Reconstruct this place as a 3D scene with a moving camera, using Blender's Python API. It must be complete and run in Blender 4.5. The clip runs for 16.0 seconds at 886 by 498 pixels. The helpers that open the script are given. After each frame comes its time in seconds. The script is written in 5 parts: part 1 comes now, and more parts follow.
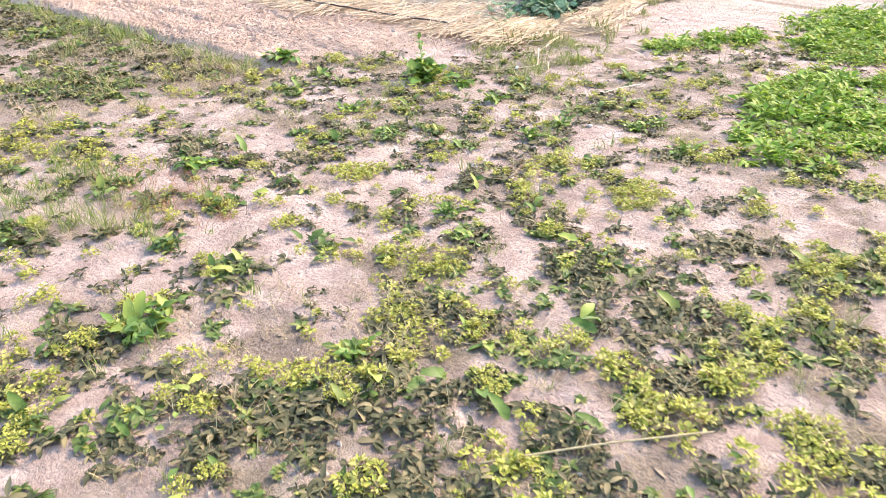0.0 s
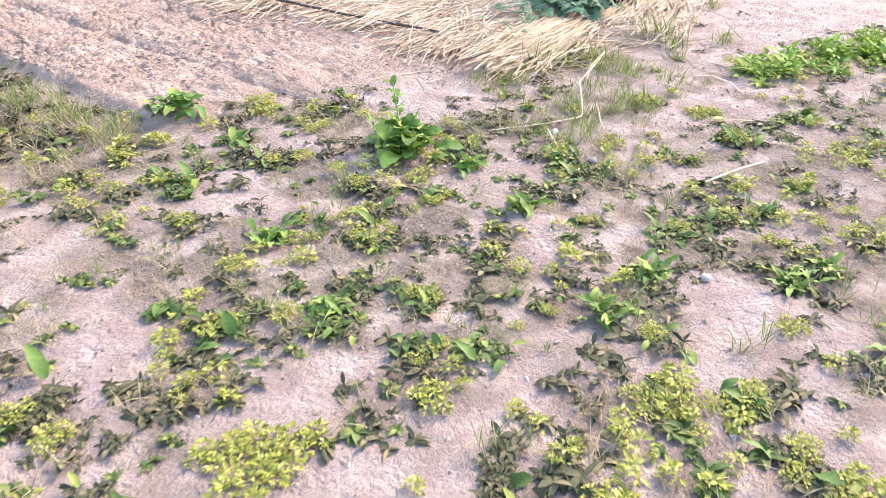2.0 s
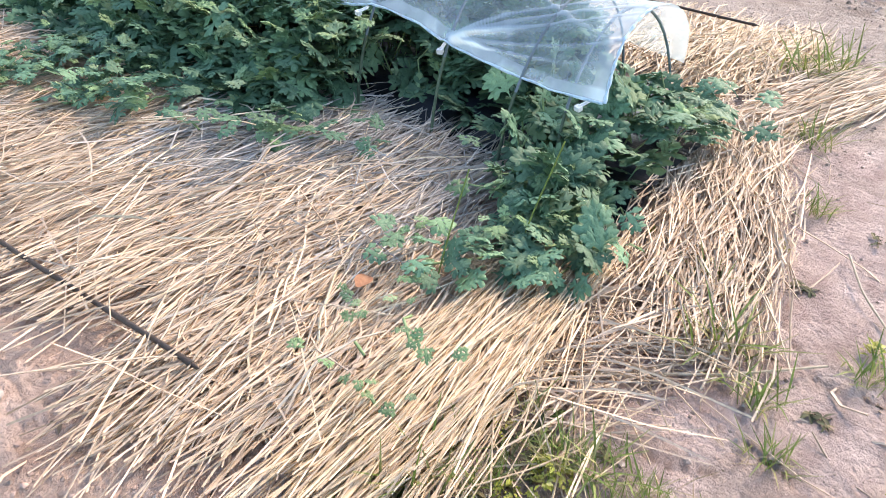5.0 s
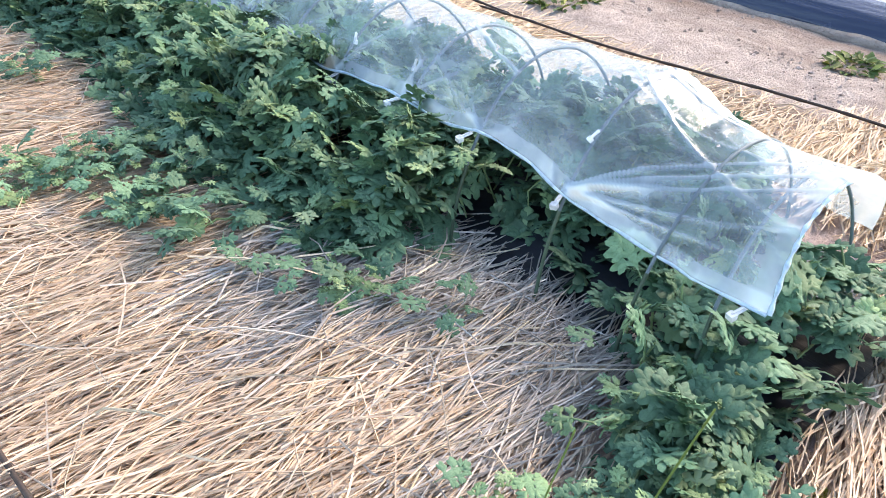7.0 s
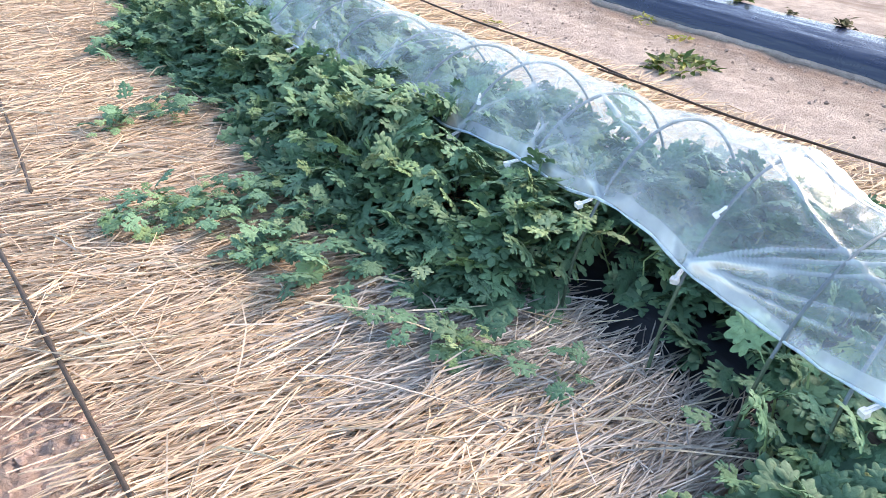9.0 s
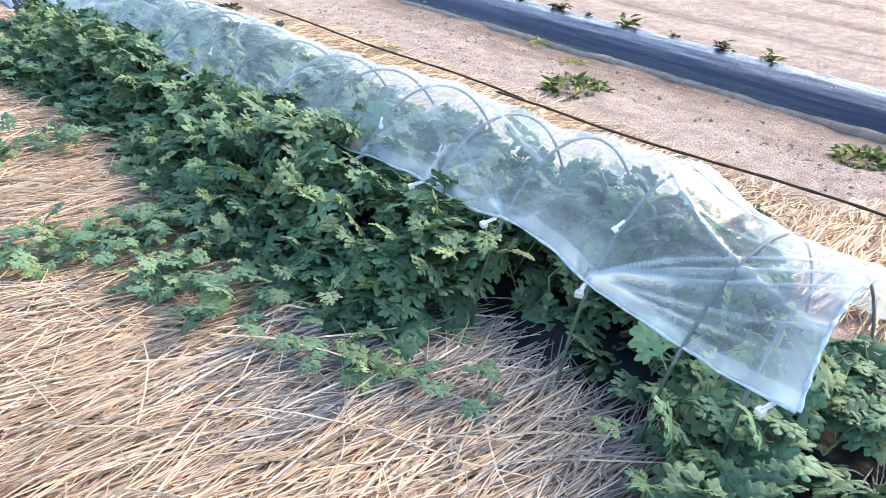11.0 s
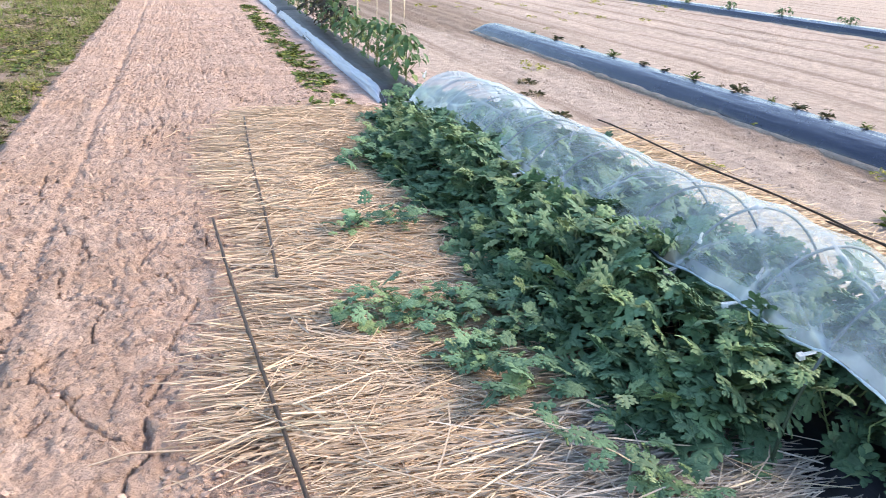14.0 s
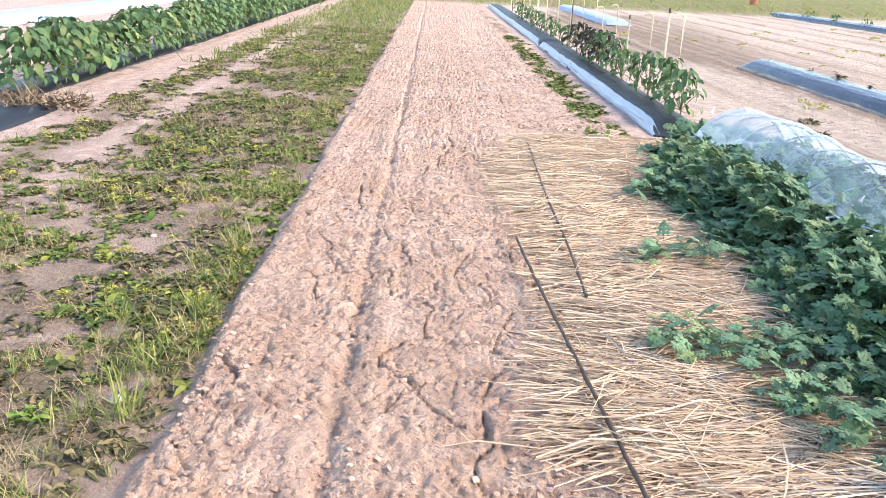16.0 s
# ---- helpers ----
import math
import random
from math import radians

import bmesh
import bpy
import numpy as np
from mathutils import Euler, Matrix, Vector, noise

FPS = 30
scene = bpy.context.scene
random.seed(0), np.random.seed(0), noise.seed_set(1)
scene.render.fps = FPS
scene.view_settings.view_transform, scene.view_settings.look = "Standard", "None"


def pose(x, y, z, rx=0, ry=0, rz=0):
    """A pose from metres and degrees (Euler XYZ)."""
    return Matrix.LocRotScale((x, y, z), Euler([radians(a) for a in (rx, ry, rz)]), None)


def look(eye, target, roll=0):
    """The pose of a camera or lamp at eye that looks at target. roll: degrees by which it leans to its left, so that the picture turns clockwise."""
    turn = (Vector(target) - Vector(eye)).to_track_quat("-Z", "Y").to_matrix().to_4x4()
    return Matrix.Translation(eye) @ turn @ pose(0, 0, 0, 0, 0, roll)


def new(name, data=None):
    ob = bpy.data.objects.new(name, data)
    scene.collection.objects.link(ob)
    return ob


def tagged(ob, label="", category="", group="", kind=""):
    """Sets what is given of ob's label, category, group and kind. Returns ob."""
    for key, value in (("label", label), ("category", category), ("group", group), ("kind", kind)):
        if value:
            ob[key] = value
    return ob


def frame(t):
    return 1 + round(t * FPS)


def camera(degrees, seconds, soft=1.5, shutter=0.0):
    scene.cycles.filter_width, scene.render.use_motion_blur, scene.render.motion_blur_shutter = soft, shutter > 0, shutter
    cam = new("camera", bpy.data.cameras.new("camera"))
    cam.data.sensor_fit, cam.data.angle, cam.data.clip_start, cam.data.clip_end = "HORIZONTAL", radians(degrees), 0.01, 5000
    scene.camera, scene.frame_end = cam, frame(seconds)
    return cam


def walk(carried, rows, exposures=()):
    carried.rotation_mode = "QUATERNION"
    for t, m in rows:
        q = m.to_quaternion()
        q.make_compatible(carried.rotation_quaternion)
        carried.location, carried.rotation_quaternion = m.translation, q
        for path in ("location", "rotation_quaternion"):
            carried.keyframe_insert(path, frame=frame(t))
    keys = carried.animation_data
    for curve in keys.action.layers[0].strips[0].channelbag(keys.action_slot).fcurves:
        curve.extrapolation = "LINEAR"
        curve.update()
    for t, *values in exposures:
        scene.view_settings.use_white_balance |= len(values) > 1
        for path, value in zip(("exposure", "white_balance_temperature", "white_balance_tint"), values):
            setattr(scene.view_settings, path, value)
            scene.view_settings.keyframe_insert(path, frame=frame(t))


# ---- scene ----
cam = camera(58.5, 16.0, soft=0.85, shutter=0.15)
PATH = [
    (0, (-3.702, -2.378, 1.235), (-2.336, -1.242, 0.317), 0.5),
    (0.5, (-3.352, -2.026, 1.204), (-2.042, -0.844, 0.264), 0.3),
    (1, (-3.022, -1.674, 1.174), (-1.704, -0.501, 0.232), 0.4),
    (1.5, (-2.651, -1.372, 1.168), (-1.325, -0.247, 0.18), 0.3),
    (2, (-2.216, -1.113, 1.164), (-0.883, -0.045, 0.123), 0.1),
    (2.5, (-1.817, -0.83, 1.141), (-0.465, 0.151, 0.041), 1.5),
    (3, (-1.418, -0.603, 1.15), (-0.097, 0.396, 0.029), 1.2),
    (3.5, (-1.006, -0.376, 1.164), (0.33, 0.626, 0.064), 1.6),
    (4, (-0.613, -0.184, 1.152), (0.722, 0.815, 0.046), 2.0),
    (4.5, (-0.258, -0.053, 1.161), (1.064, 0.969, 0.062), 1.9),
    (5, (0.078, 0.135, 1.156), (1.373, 1.182, 0.05), 1.8),
    (5.2, (0.185, 0.197, 1.154), (1.456, 1.263, 0.036), 1.7),
    (7.3, (0.572, 0.581, 1.283), (1.653, 1.879, 0.211), 1.6),
    (7.5, (0.569, 0.589, 1.289), (1.618, 1.922, 0.229), 1.4),
    (8, (0.55, 0.589, 1.3), (1.521, 2.013, 0.285), 1.9),
    (10.3, (0.51, 0.615, 1.29), (1.515, 2.052, 0.328), 2.9),
    (10.5, (0.508, 0.611, 1.289), (1.554, 2.023, 0.333), 3.1),
    (11, (0.521, 0.597, 1.295), (1.694, 1.926, 0.37), 3.2),
    (11.5, (0.532, 0.585, 1.302), (1.78, 1.881, 0.428), 2.7),
    (12, (0.537, 0.585, 1.308), (1.764, 1.935, 0.489), 1.9),
    (12.5, (0.523, 0.602, 1.312), (1.632, 2.07, 0.529), 1.5),
    (13, (0.495, 0.603, 1.314), (1.454, 2.185, 0.553), 1.6),
    (13.5, (0.468, 0.588, 1.317), (1.274, 2.26, 0.572), 2.1),
    (14, (0.428, 0.548, 1.316), (1.013, 2.319, 0.596), 2.7),
    (14.5, (0.367, 0.488, 1.31), (0.725, 2.323, 0.599), 3.6),
    (15, (0.291, 0.456, 1.308), (0.477, 2.318, 0.604), 3.7),
    (15.5, (0.145, 0.432, 1.324), (0.229, 2.305, 0.626), 2.8),
    (16, (0.048, 0.476, 1.324), (0.094, 2.358, 0.649), 2.4),
]
walk(cam, [(t, look(eye, target, roll)) for t, eye, target, roll in PATH], [(0, 2.24, 7300, 10), (1, 2.20, 6900, 10), (2.5, 2.18, 6700, 11), (3.5, 2.0, 6800, 10), (4, 1.98, 6800, 10), (5, 1.82, 6900, 10), (7.5, 1.92, 6800, 10), (12.5, 1.84, 6800, 10), (14, 1.64, 6900, 10), (15, 1.80, 6900, 10), (16, 1.92, 7100, 10)])

# ---- light ----
world = bpy.data.worlds.new("evening_sky")
scene.world = world
world.use_nodes = True
_wn = world.node_tree.nodes
_sky = _wn.new("ShaderNodeTexSky")
_sky.sky_type = "NISHITA"
_sky.sun_disc = False
SUN_ELEV, SUN_AZ = 38.0, 98.0          # degrees; azimuth clockwise from +y
_sky.sun_elevation = radians(SUN_ELEV)
_sky.sun_rotation = radians(SUN_AZ)
_sky.air_density = 1.0
_sky.dust_density = 1.0
world.node_tree.links.new(_sky.outputs[0], _wn["Background"].inputs[0])
_wn["Background"].inputs[1].default_value = 0.15

sun_data = bpy.data.lights.new("sun", "SUN")
sun_data.energy = 1.6
sun_data.angle = radians(18)
sun_data.color = (1.0, 0.80, 0.62)
sun = new("sun", sun_data)
_az, _el = radians(SUN_AZ), radians(SUN_ELEV)
_sd = Vector((math.sin(_az) * math.cos(_el), math.cos(_az) * math.cos(_el), math.sin(_el)))
sun.matrix_world = look(_sd * 50, (0, 0, 0))

# ---- noise on arrays ----
_rng = np.random.default_rng(7)
_TAB = _rng.random((256, 256))


def vnoise(x, y, seed=0):
    """Smooth value noise in 0..1."""
    x = np.asarray(x, float) + 31.7 * seed
    y = np.asarray(y, float) + 17.3 * seed
    xi, yi = np.floor(x).astype(int), np.floor(y).astype(int)
    u, v = x - xi, y - yi
    u, v = u * u * (3 - 2 * u), v * v * (3 - 2 * v)
    a, b = _TAB[xi & 255, yi & 255], _TAB[(xi + 1) & 255, yi & 255]
    c, d = _TAB[xi & 255, (yi + 1) & 255], _TAB[(xi + 1) & 255, (yi + 1) & 255]
    return (a * (1 - u) + b * u) * (1 - v) + (c * (1 - u) + d * u) * v


def fbm(x, y, octaves=4, seed=0):
    out, amp, tot = 0.0, 1.0, 0.0
    for k in range(octaves):
        out = out + amp * vnoise(x * 2**k, y * 2**k, seed + 3 * k)
        tot += amp
        amp *= 0.5
    return out / tot


def cells(x, y, seed=0):
    """Distances to the nearest and second nearest point of a jittered grid."""
    x, y = np.asarray(x, float), np.asarray(y, float)
    xi, yi = np.floor(x).astype(int), np.floor(y).astype(int)
    f1, f2 = np.full(x.shape, 9.0), np.full(x.shape, 9.0)
    for i in (-1, 0, 1):
        for j in (-1, 0, 1):
            p, q = xi + i, yi + j
            d = np.hypot(p + _TAB[(p + seed) & 255, q & 255] - x, q + _TAB[q & 255, (p + 91 + seed) & 255] - y)
            f2 = np.where(d < f1, f1, np.minimum(f2, d))
            f1 = np.minimum(f1, d)
    return f1, f2


def sstep(a, b, x):
    t = np.clip((np.asarray(x, float) - a) / (b - a), 0, 1)
    return t * t * (3 - 2 * t)


# ---- the plan ----
ROAD_L = -0.68                    # edge of the tilled track towards the weeds
STRAW_Y0, STRAW_Y1 = 0.85, 6.72   # straw mulch along the melon row
BARE = [(-1.94, -.59, .2), (-1.96, -1.39, .2), (-1.45, -1.62, .15), (-2.01, .8, .22), (-1.54, .48, .18), (-1.03, -.35, .15),
        (-2.93, -.12, .2), (-3.03, -.54, .15), (-3.33, -.79, .2), (-1.96, -1.96, .12), (-.99, -1.42, .2), (-.45, -.69, .2),
        (-2.09, 1.92, .3), (-1.25, -.35, .16), (-.5, -.54, .2), (-.86, .14, .12), (-.93, .88, .18), (-1.29, .26, .11),
        (-.51, -.12, .17), (.05, -.18, .16), (.73, -.43, .12), (-1.0, -.42, .14), (-.01, .4, .12), (-.47, 1.05, .15),
        (.53, -.07, .16), (-.39, .55, .1), (1.02, .24, .3), (1.34, .5, .35)]


def bare(x, y):
    out = np.zeros(np.shape(x))
    wx, wy = x + 0.16 * (vnoise(x * 5, y * 5, 3) - 0.5), y + 0.16 * (vnoise(x * 5, y * 5, 9) - 0.5)
    for bx, by, r in BARE:
        out = np.maximum(out, 1 - np.hypot(wx - bx, wy - by) / (r * 1.15))
    return np.clip(out, 0, 1)


def road(x, y):
    """1 on the tilled track, 0 beside it."""
    n = 0.10 * (vnoise(x * 3, y * 3, 5) - 0.5)
    south = sstep(1.0, 1.35, y + 0.45 * sstep(-0.2, -0.9, x) * -1 + n * 3 + 0.25 * sstep(0.0, 0.8, x))
    return sstep(ROAD_L - 0.05, ROAD_L + 0.02, x + n * 0.5) * south * sstep(1.9, 1.45, x + n)


def weedy(x, y):
    """How thick weeds stand, 0..1."""
    n = fbm(x * 1.1, y * 1.1, 3, 11)
    south = sstep(1.30, 0.95, y + 0.5 * (vnoise(x * 2, y * 2, 4) - 0.5) - 0.35 * sstep(-0.1, -0.9, x) + 0.30 * sstep(0.2, 1.0, x))
    south = south * (1 - 0.9 * sstep(0.95, 1.35, x) * sstep(-0.35, 0.0, y + 0.2 * (n - .5)))
    south = south * sstep(-4.3, -3.5, x + 0.9 * (n - .5)) * sstep(-2.7, -2.25, y + 0.5 * (n - .5)) * sstep(2.7, 1.9, x + 0.9 * (n - .5))
    strip = sstep(-3.1, -2.75, x + 0.5 * (n - .5)) * sstep(ROAD_L - 0.02, ROAD_L - 0.10, x) * sstep(0.6, 1.1, y)
    lane = 1 - 0.9 * np.exp(-((x + 2.35 + 0.02 * (y - 8)) / 0.22) ** 2) * sstep(4.5, 6.0, y)
    right = sstep(1.40, 1.50, x) * sstep(1.85, 1.7, x) * sstep(6.7, 7.0, y) * 0.9
    w = np.maximum(np.maximum(south, strip * lane * 0.95), right)
    gaps = 0.26 + 0.74 * sstep(0.36, 0.53, fbm(x * 4.5, y * 4.5, 3, 17))
    return np.clip(w * (1 - bare(x, y)) * (0.35 + 1.1 * sstep(0.32, 0.62, n)) * gaps, 0, 1)


def ground_z(x, y):
    x, y = np.asarray(x, float), np.asarray(y, float)
    z = 0.030 * (fbm(x * 1.3, y * 1.3, 3, 1) - 0.5) + 0.026 * (fbm(x * 8, y * 8, 4, 2) - 0.5)
    r = road(x, y)
    f1, f2 = cells(x * 14, y * 14, 4)
    g1, g2 = cells(x * 30, y * 30, 9)
    clod = 0.014 * (1 - np.clip(f1 * 1.4, 0, 1)) * (0.35 + 0.65 * sstep(0.40, 0.6, vnoise(x * 2.5, y * 2.5, 8))) + 0.013 * (1 - np.clip(g1 * 1.4, 0, 1)) * (0.4 + 0.9 * vnoise(x * 6, y * 6, 59))
    z = z + r * (0.028 + clod * (0.35 + 0.65 * sstep(1.3, 2.3, y)) + 0.020 * (fbm(x * 20, y * 20, 2, 6) - 0.5))
    wob = 0.03 * (vnoise(x * 0 + 2, y * 1.5, 3) - 0.5)
    rut = 0.4 + 0.8 * vnoise(x * 6, y * 6, 19)
    z = z - rut * r * 0.022 * np.exp(-((x + 0.21 + wob) / 0.028) ** 2) - rut * r * 0.006 * np.exp(-((x + 0.05 + wob) / 0.03) ** 2) + rut * r * 0.006 * np.exp(-((x + 0.12 + wob) / 0.045) ** 2)
    # drying cracks in the bare soil
    wx, wy = x + 0.10 * vnoise(x * 5, y * 5, 12), y + 0.10 * vnoise(x * 5, y * 5, 14)
    c1, c2 = cells(wx * 3.4, wy * 3.4, 21)
    d1, d2 = cells(wx * 8.5 + 3, wy * 8.5, 33)
    e1, e2 = cells(wx * 26, wy * 26, 55)
    z = z - r * 0.008 * (1 - sstep(0.02, 0.22, e2 - e1)) * (0.4 + 0.9 * vnoise(x * 7, y * 7, 57))
    fine = (1 - sstep(0.015, 0.075, d2 - d1)) * sstep(0.46, 0.56, vnoise(x * 2.3, y * 2.3, 25))
    crack = 0.28 * fine + 0.85 * (1 - sstep(0.004, 0.028, c2 - c1)) * sstep(0.42, 0.52, vnoise(x * 1.7, y * 1.7, 15))
    soil = np.maximum(r, 0.5 * sstep(0.8, 1.0, x) * sstep(1.9, 1.8, x) * sstep(1.0, 0.7, y) * sstep(-0.6, -0.2, y))
    z = z - 0.036 * crack * soil * np.maximum(0.25 + 0.75 * sstep(1.5, 2.2, y), sstep(1.0, 0.8, y))
    # worn groove beside the track
    z = z - 0.020 * np.exp(-((x - ROAD_L + 0.09) / 0.06) ** 2) * sstep(1.9, 2.7, y) * sstep(9, 5, y)
    # furrows of the field beyond
    fx = sstep(2.9, 3.3, x)
    z = z + fx * (0.012 * np.sin(x * 6.3 + 0.3 * np.sin(y * 0.4)) + 0.022 * (fbm(x * 3.2, y * 0.9, 3, 31) - 0.5) + 0.030 * (fbm(x * 11, y * 3.0, 3, 37) - 0.5) * sstep(3.7, 4.2, x))
    z = z + 0.10 * np.exp(-((x - 2.25) / 0.38) ** 4) * sstep(0.5, 0.95, y) * sstep(6.9, 6.4, y) * 0.35
    return z


def gz(x, y):
    return float(ground_z(np.array([x]), np.array([y]))[0])


# ---- materials ----
def nodes_of(m):
    m.use_nodes = True
    nt = m.node_tree
    return nt, nt.nodes, nt.links


def mixc(nt, fac, a, b, blend="MIX"):
    n = nt.nodes.new("ShaderNodeMix")
    n.data_type, n.blend_type = "RGBA", blend
    for sock, v in ((n.inputs[0], fac), (n.inputs[6], a), (n.inputs[7], b)):
        if hasattr(v, "links") or hasattr(v, "is_output"):
            nt.links.new(v, sock)
        else:
            sock.default_value = v if not isinstance(v, tuple) else (*v, 1)
    return n.outputs[2]


def ramp(nt, src, lo, hi):
    n = nt.nodes.new("ShaderNodeMapRange")
    n.inputs[1].default_value, n.inputs[2].default_value = lo, hi
    nt.links.new(src, n.inputs[0])
    return n.outputs[0]


def tex(nt, vec, scale, detail=4, rough=0.6):
    n = nt.nodes.new("ShaderNodeTexNoise")
    n.inputs["Scale"].default_value, n.inputs["Detail"].default_value, n.inputs["Roughness"].default_value = scale, detail, rough
    nt.links.new(vec, n.inputs["Vector"])
    return n.outputs[0]


def bump(nt, src, strength, dist):
    n = nt.nodes.new("ShaderNodeBump")
    n.inputs["Strength"].default_value, n.inputs["Distance"].default_value = strength, dist
    nt.links.new(src, n.inputs["Height"])
    return n.outputs[0]


def stuff_mat(name, a, b, c=None, scale=20.0, rough=0.8, fine=120.0, relief=0.3, dist=0.003, vary=0.5, island=False, translucent=0.0, spec=0.3):
    """A surface between colours a and b, with odd pieces towards c."""
    m = bpy.data.materials.new(name)
    nt, ns, ln = nodes_of(m)
    p = ns["Principled BSDF"]
    tc = ns.new("ShaderNodeTexCoord")
    vec = tc.outputs["Object"]
    if island:
        rnd = ns.new("ShaderNodeNewGeometry").outputs["Random Per Island"]
    else:
        rnd = ns.new("ShaderNodeObjectInfo").outputs["Random"]
    n1 = tex(nt, vec, scale)
    n2 = tex(nt, vec, fine, 3)
    col = mixc(nt, ramp(nt, n1, 0.3, 0.7), a, b)
    dark = tuple(v * 0.72 for v in a)
    col = mixc(nt, ramp(nt, n2, 0.45, 0.8), col, dark)
    if c:
        wn = ns.new("ShaderNodeTexWhiteNoise")
        wn.noise_dimensions = "1D"
        ln.new(rnd, wn.inputs["W"])
        col = mixc(nt, ramp(nt, wn.outputs["Value"], 1 - vary, 1.02), col, c)
    hsv = ns.new("ShaderNodeHueSaturation")
    ln.new(col, hsv.inputs["Color"])
    vmap = ns.new("ShaderNodeMapRange")
    vmap.inputs[3].default_value, vmap.inputs[4].default_value = 0.72, 1.25
    ln.new(rnd, vmap.inputs[0])
    ln.new(vmap.outputs[0], hsv.inputs["Value"])
    ln.new(hsv.outputs[0], p.inputs["Base Color"])
    p.inputs["Roughness"].default_value = rough
    p.inputs["Specular IOR Level"].default_value = spec
    ln.new(bump(nt, n2, relief, dist), p.inputs["Normal"])
    if translucent:
        tr, mx = ns.new("ShaderNodeBsdfTranslucent"), ns.new("ShaderNodeMixShader")
        ln.new(hsv.outputs[0], tr.inputs[0])
        mx.inputs[0].default_value = translucent
        ln.new(p.outputs[0], mx.inputs[1])
        ln.new(tr.outputs[0], mx.inputs[2])
        ln.new(mx.outputs[0], ns["Material Output"].inputs[0])
    return m


def soil_material():
    m = bpy.data.materials.new("soil")
    nt, ns, ln = nodes_of(m)
    p = ns["Principled BSDF"]
    pos = ns.new("ShaderNodeNewGeometry").outputs["Position"]
    at = ns.new("ShaderNodeAttribute")
    at.attribute_name = "soil_kind"
    sep = ns.new("ShaderNodeSeparateColor")
    ln.new(at.outputs["Color"], sep.inputs[0])
    big, mid, fine, grit = tex(nt, pos, 1.3, 5), tex(nt, pos, 9, 5), tex(nt, pos, 55, 5, 0.7), tex(nt, pos, 260, 3, 0.7)
    dry = mixc(nt, ramp(nt, mid, 0.35, 0.68), (0.43, 0.315, 0.28), (0.69, 0.55, 0.50))
    tilled = mixc(nt, ramp(nt, mid, 0.32, 0.66), (0.45, 0.315, 0.255), (0.71, 0.54, 0.45))
    tilled = mixc(nt, ramp(nt, big, 0.45, 0.7), tilled, (0.56, 0.385, 0.29))
    col = mixc(nt, sep.outputs[0], dry, tilled)
    col = mixc(nt, at.outputs["Alpha"], col, mixc(nt, ramp(nt, mid, 0.35, 0.68), (0.43, 0.35, 0.30), (0.66, 0.56, 0.485)))
    col = mixc(nt, sep.outputs[1], col, mixc(nt, ramp(nt, fine, 0.35, 0.65), (0.14, 0.105, 0.080), (0.33, 0.26, 0.21)))
    turf = mixc(nt, ramp(nt, mid, 0.3, 0.7), (0.10, 0.13, 0.035), (0.24, 0.25, 0.09))
    col = mixc(nt, sep.outputs[2], col, turf)
    # dark specks at random, shadowy spots of rough soil put in as colour
    col = mixc(nt, ramp(nt, fine, 0.55, 0.82), col, (0.24, 0.18, 0.15))
    col = mixc(nt, ramp(nt, grit, 0.60, 0.80), col, (0.60, 0.52, 0.46))
    mp = ns.new("ShaderNodeMapping")
    mp.inputs["Scale"].default_value = (4.5, 0.16, 1.0)
    ln.new(pos, mp.inputs[0])
    drill = tex(nt, mp.outputs[0], 1.6, 5, 0.65)
    col = mixc(nt, mixc(nt, ramp(nt, drill, 0.50, 0.68), (0, 0, 0), (0.5, 0.5, 0.5)), col, (0.34, 0.265, 0.22))
    wave = ns.new("ShaderNodeTexWave")      # drill lines in the field, furrow shading put in as darker colour
    wave.wave_type, wave.bands_direction = "BANDS", "X"
    for key, val in (("Scale", 0.30), ("Distortion", 0.9), ("Detail", 3.0), ("Detail Scale", 0.5)):
        wave.inputs[key].default_value = val
    ln.new(pos, wave.inputs["Vector"])
    line = mixc(nt, ramp(nt, wave.outputs["Fac"], 0.86, 1.0), (0, 0, 0), ramp(nt, drill, 0.36, 0.60))
    line = mixc(nt, at.outputs["Alpha"], (0, 0, 0), line)
    col = mixc(nt, line, col, (0.27, 0.20, 0.16))
    ln.new(col, p.inputs["Base Color"])
    p.inputs["Roughness"].default_value = 0.95
    p.inputs["Specular IOR Level"].default_value = 0.15
    add = ns.new("ShaderNodeMath")
    add.operation = "MULTIPLY_ADD"
    add.inputs[1].default_value = 0.35
    ln.new(grit, add.inputs[0])
    ln.new(fine, add.inputs[2])
    vor = ns.new("ShaderNodeTexVoronoi")
    vor.inputs["Scale"].default_value = 48
    warp = ns.new("ShaderNodeVectorMath")
    warp.operation = "MULTIPLY_ADD"
    wn = ns.new("ShaderNodeTexNoise")
    wn.inputs["Scale"].default_value = 30
    ln.new(pos, wn.inputs["Vector"])
    ln.new(wn.outputs["Color"], warp.inputs[0])
    warp.inputs[1].default_value = (0.05, 0.05, 0.05)
    ln.new(pos, warp.inputs[2])
    ln.new(warp.outputs[0], vor.inputs["Vector"])
    lumpy = ns.new("ShaderNodeMath")
    lumpy.operation = "MULTIPLY_ADD"
    patch = ns.new("ShaderNodeMapRange")
    patch.inputs[1].default_value, patch.inputs[2].default_value = 0.42, 0.62
    patch.inputs[3].default_value, patch.inputs[4].default_value = -0.04, -0.55
    ln.new(mid, patch.inputs[0])
    ln.new(patch.outputs[0], lumpy.inputs[1])
    ln.new(vor.outputs["Distance"], lumpy.inputs[0])
    ln.new(add.outputs[0], lumpy.inputs[2])
    ln.new(bump(nt, lumpy.outputs[0], 1.0, 0.026), p.inputs["Normal"])
    return m


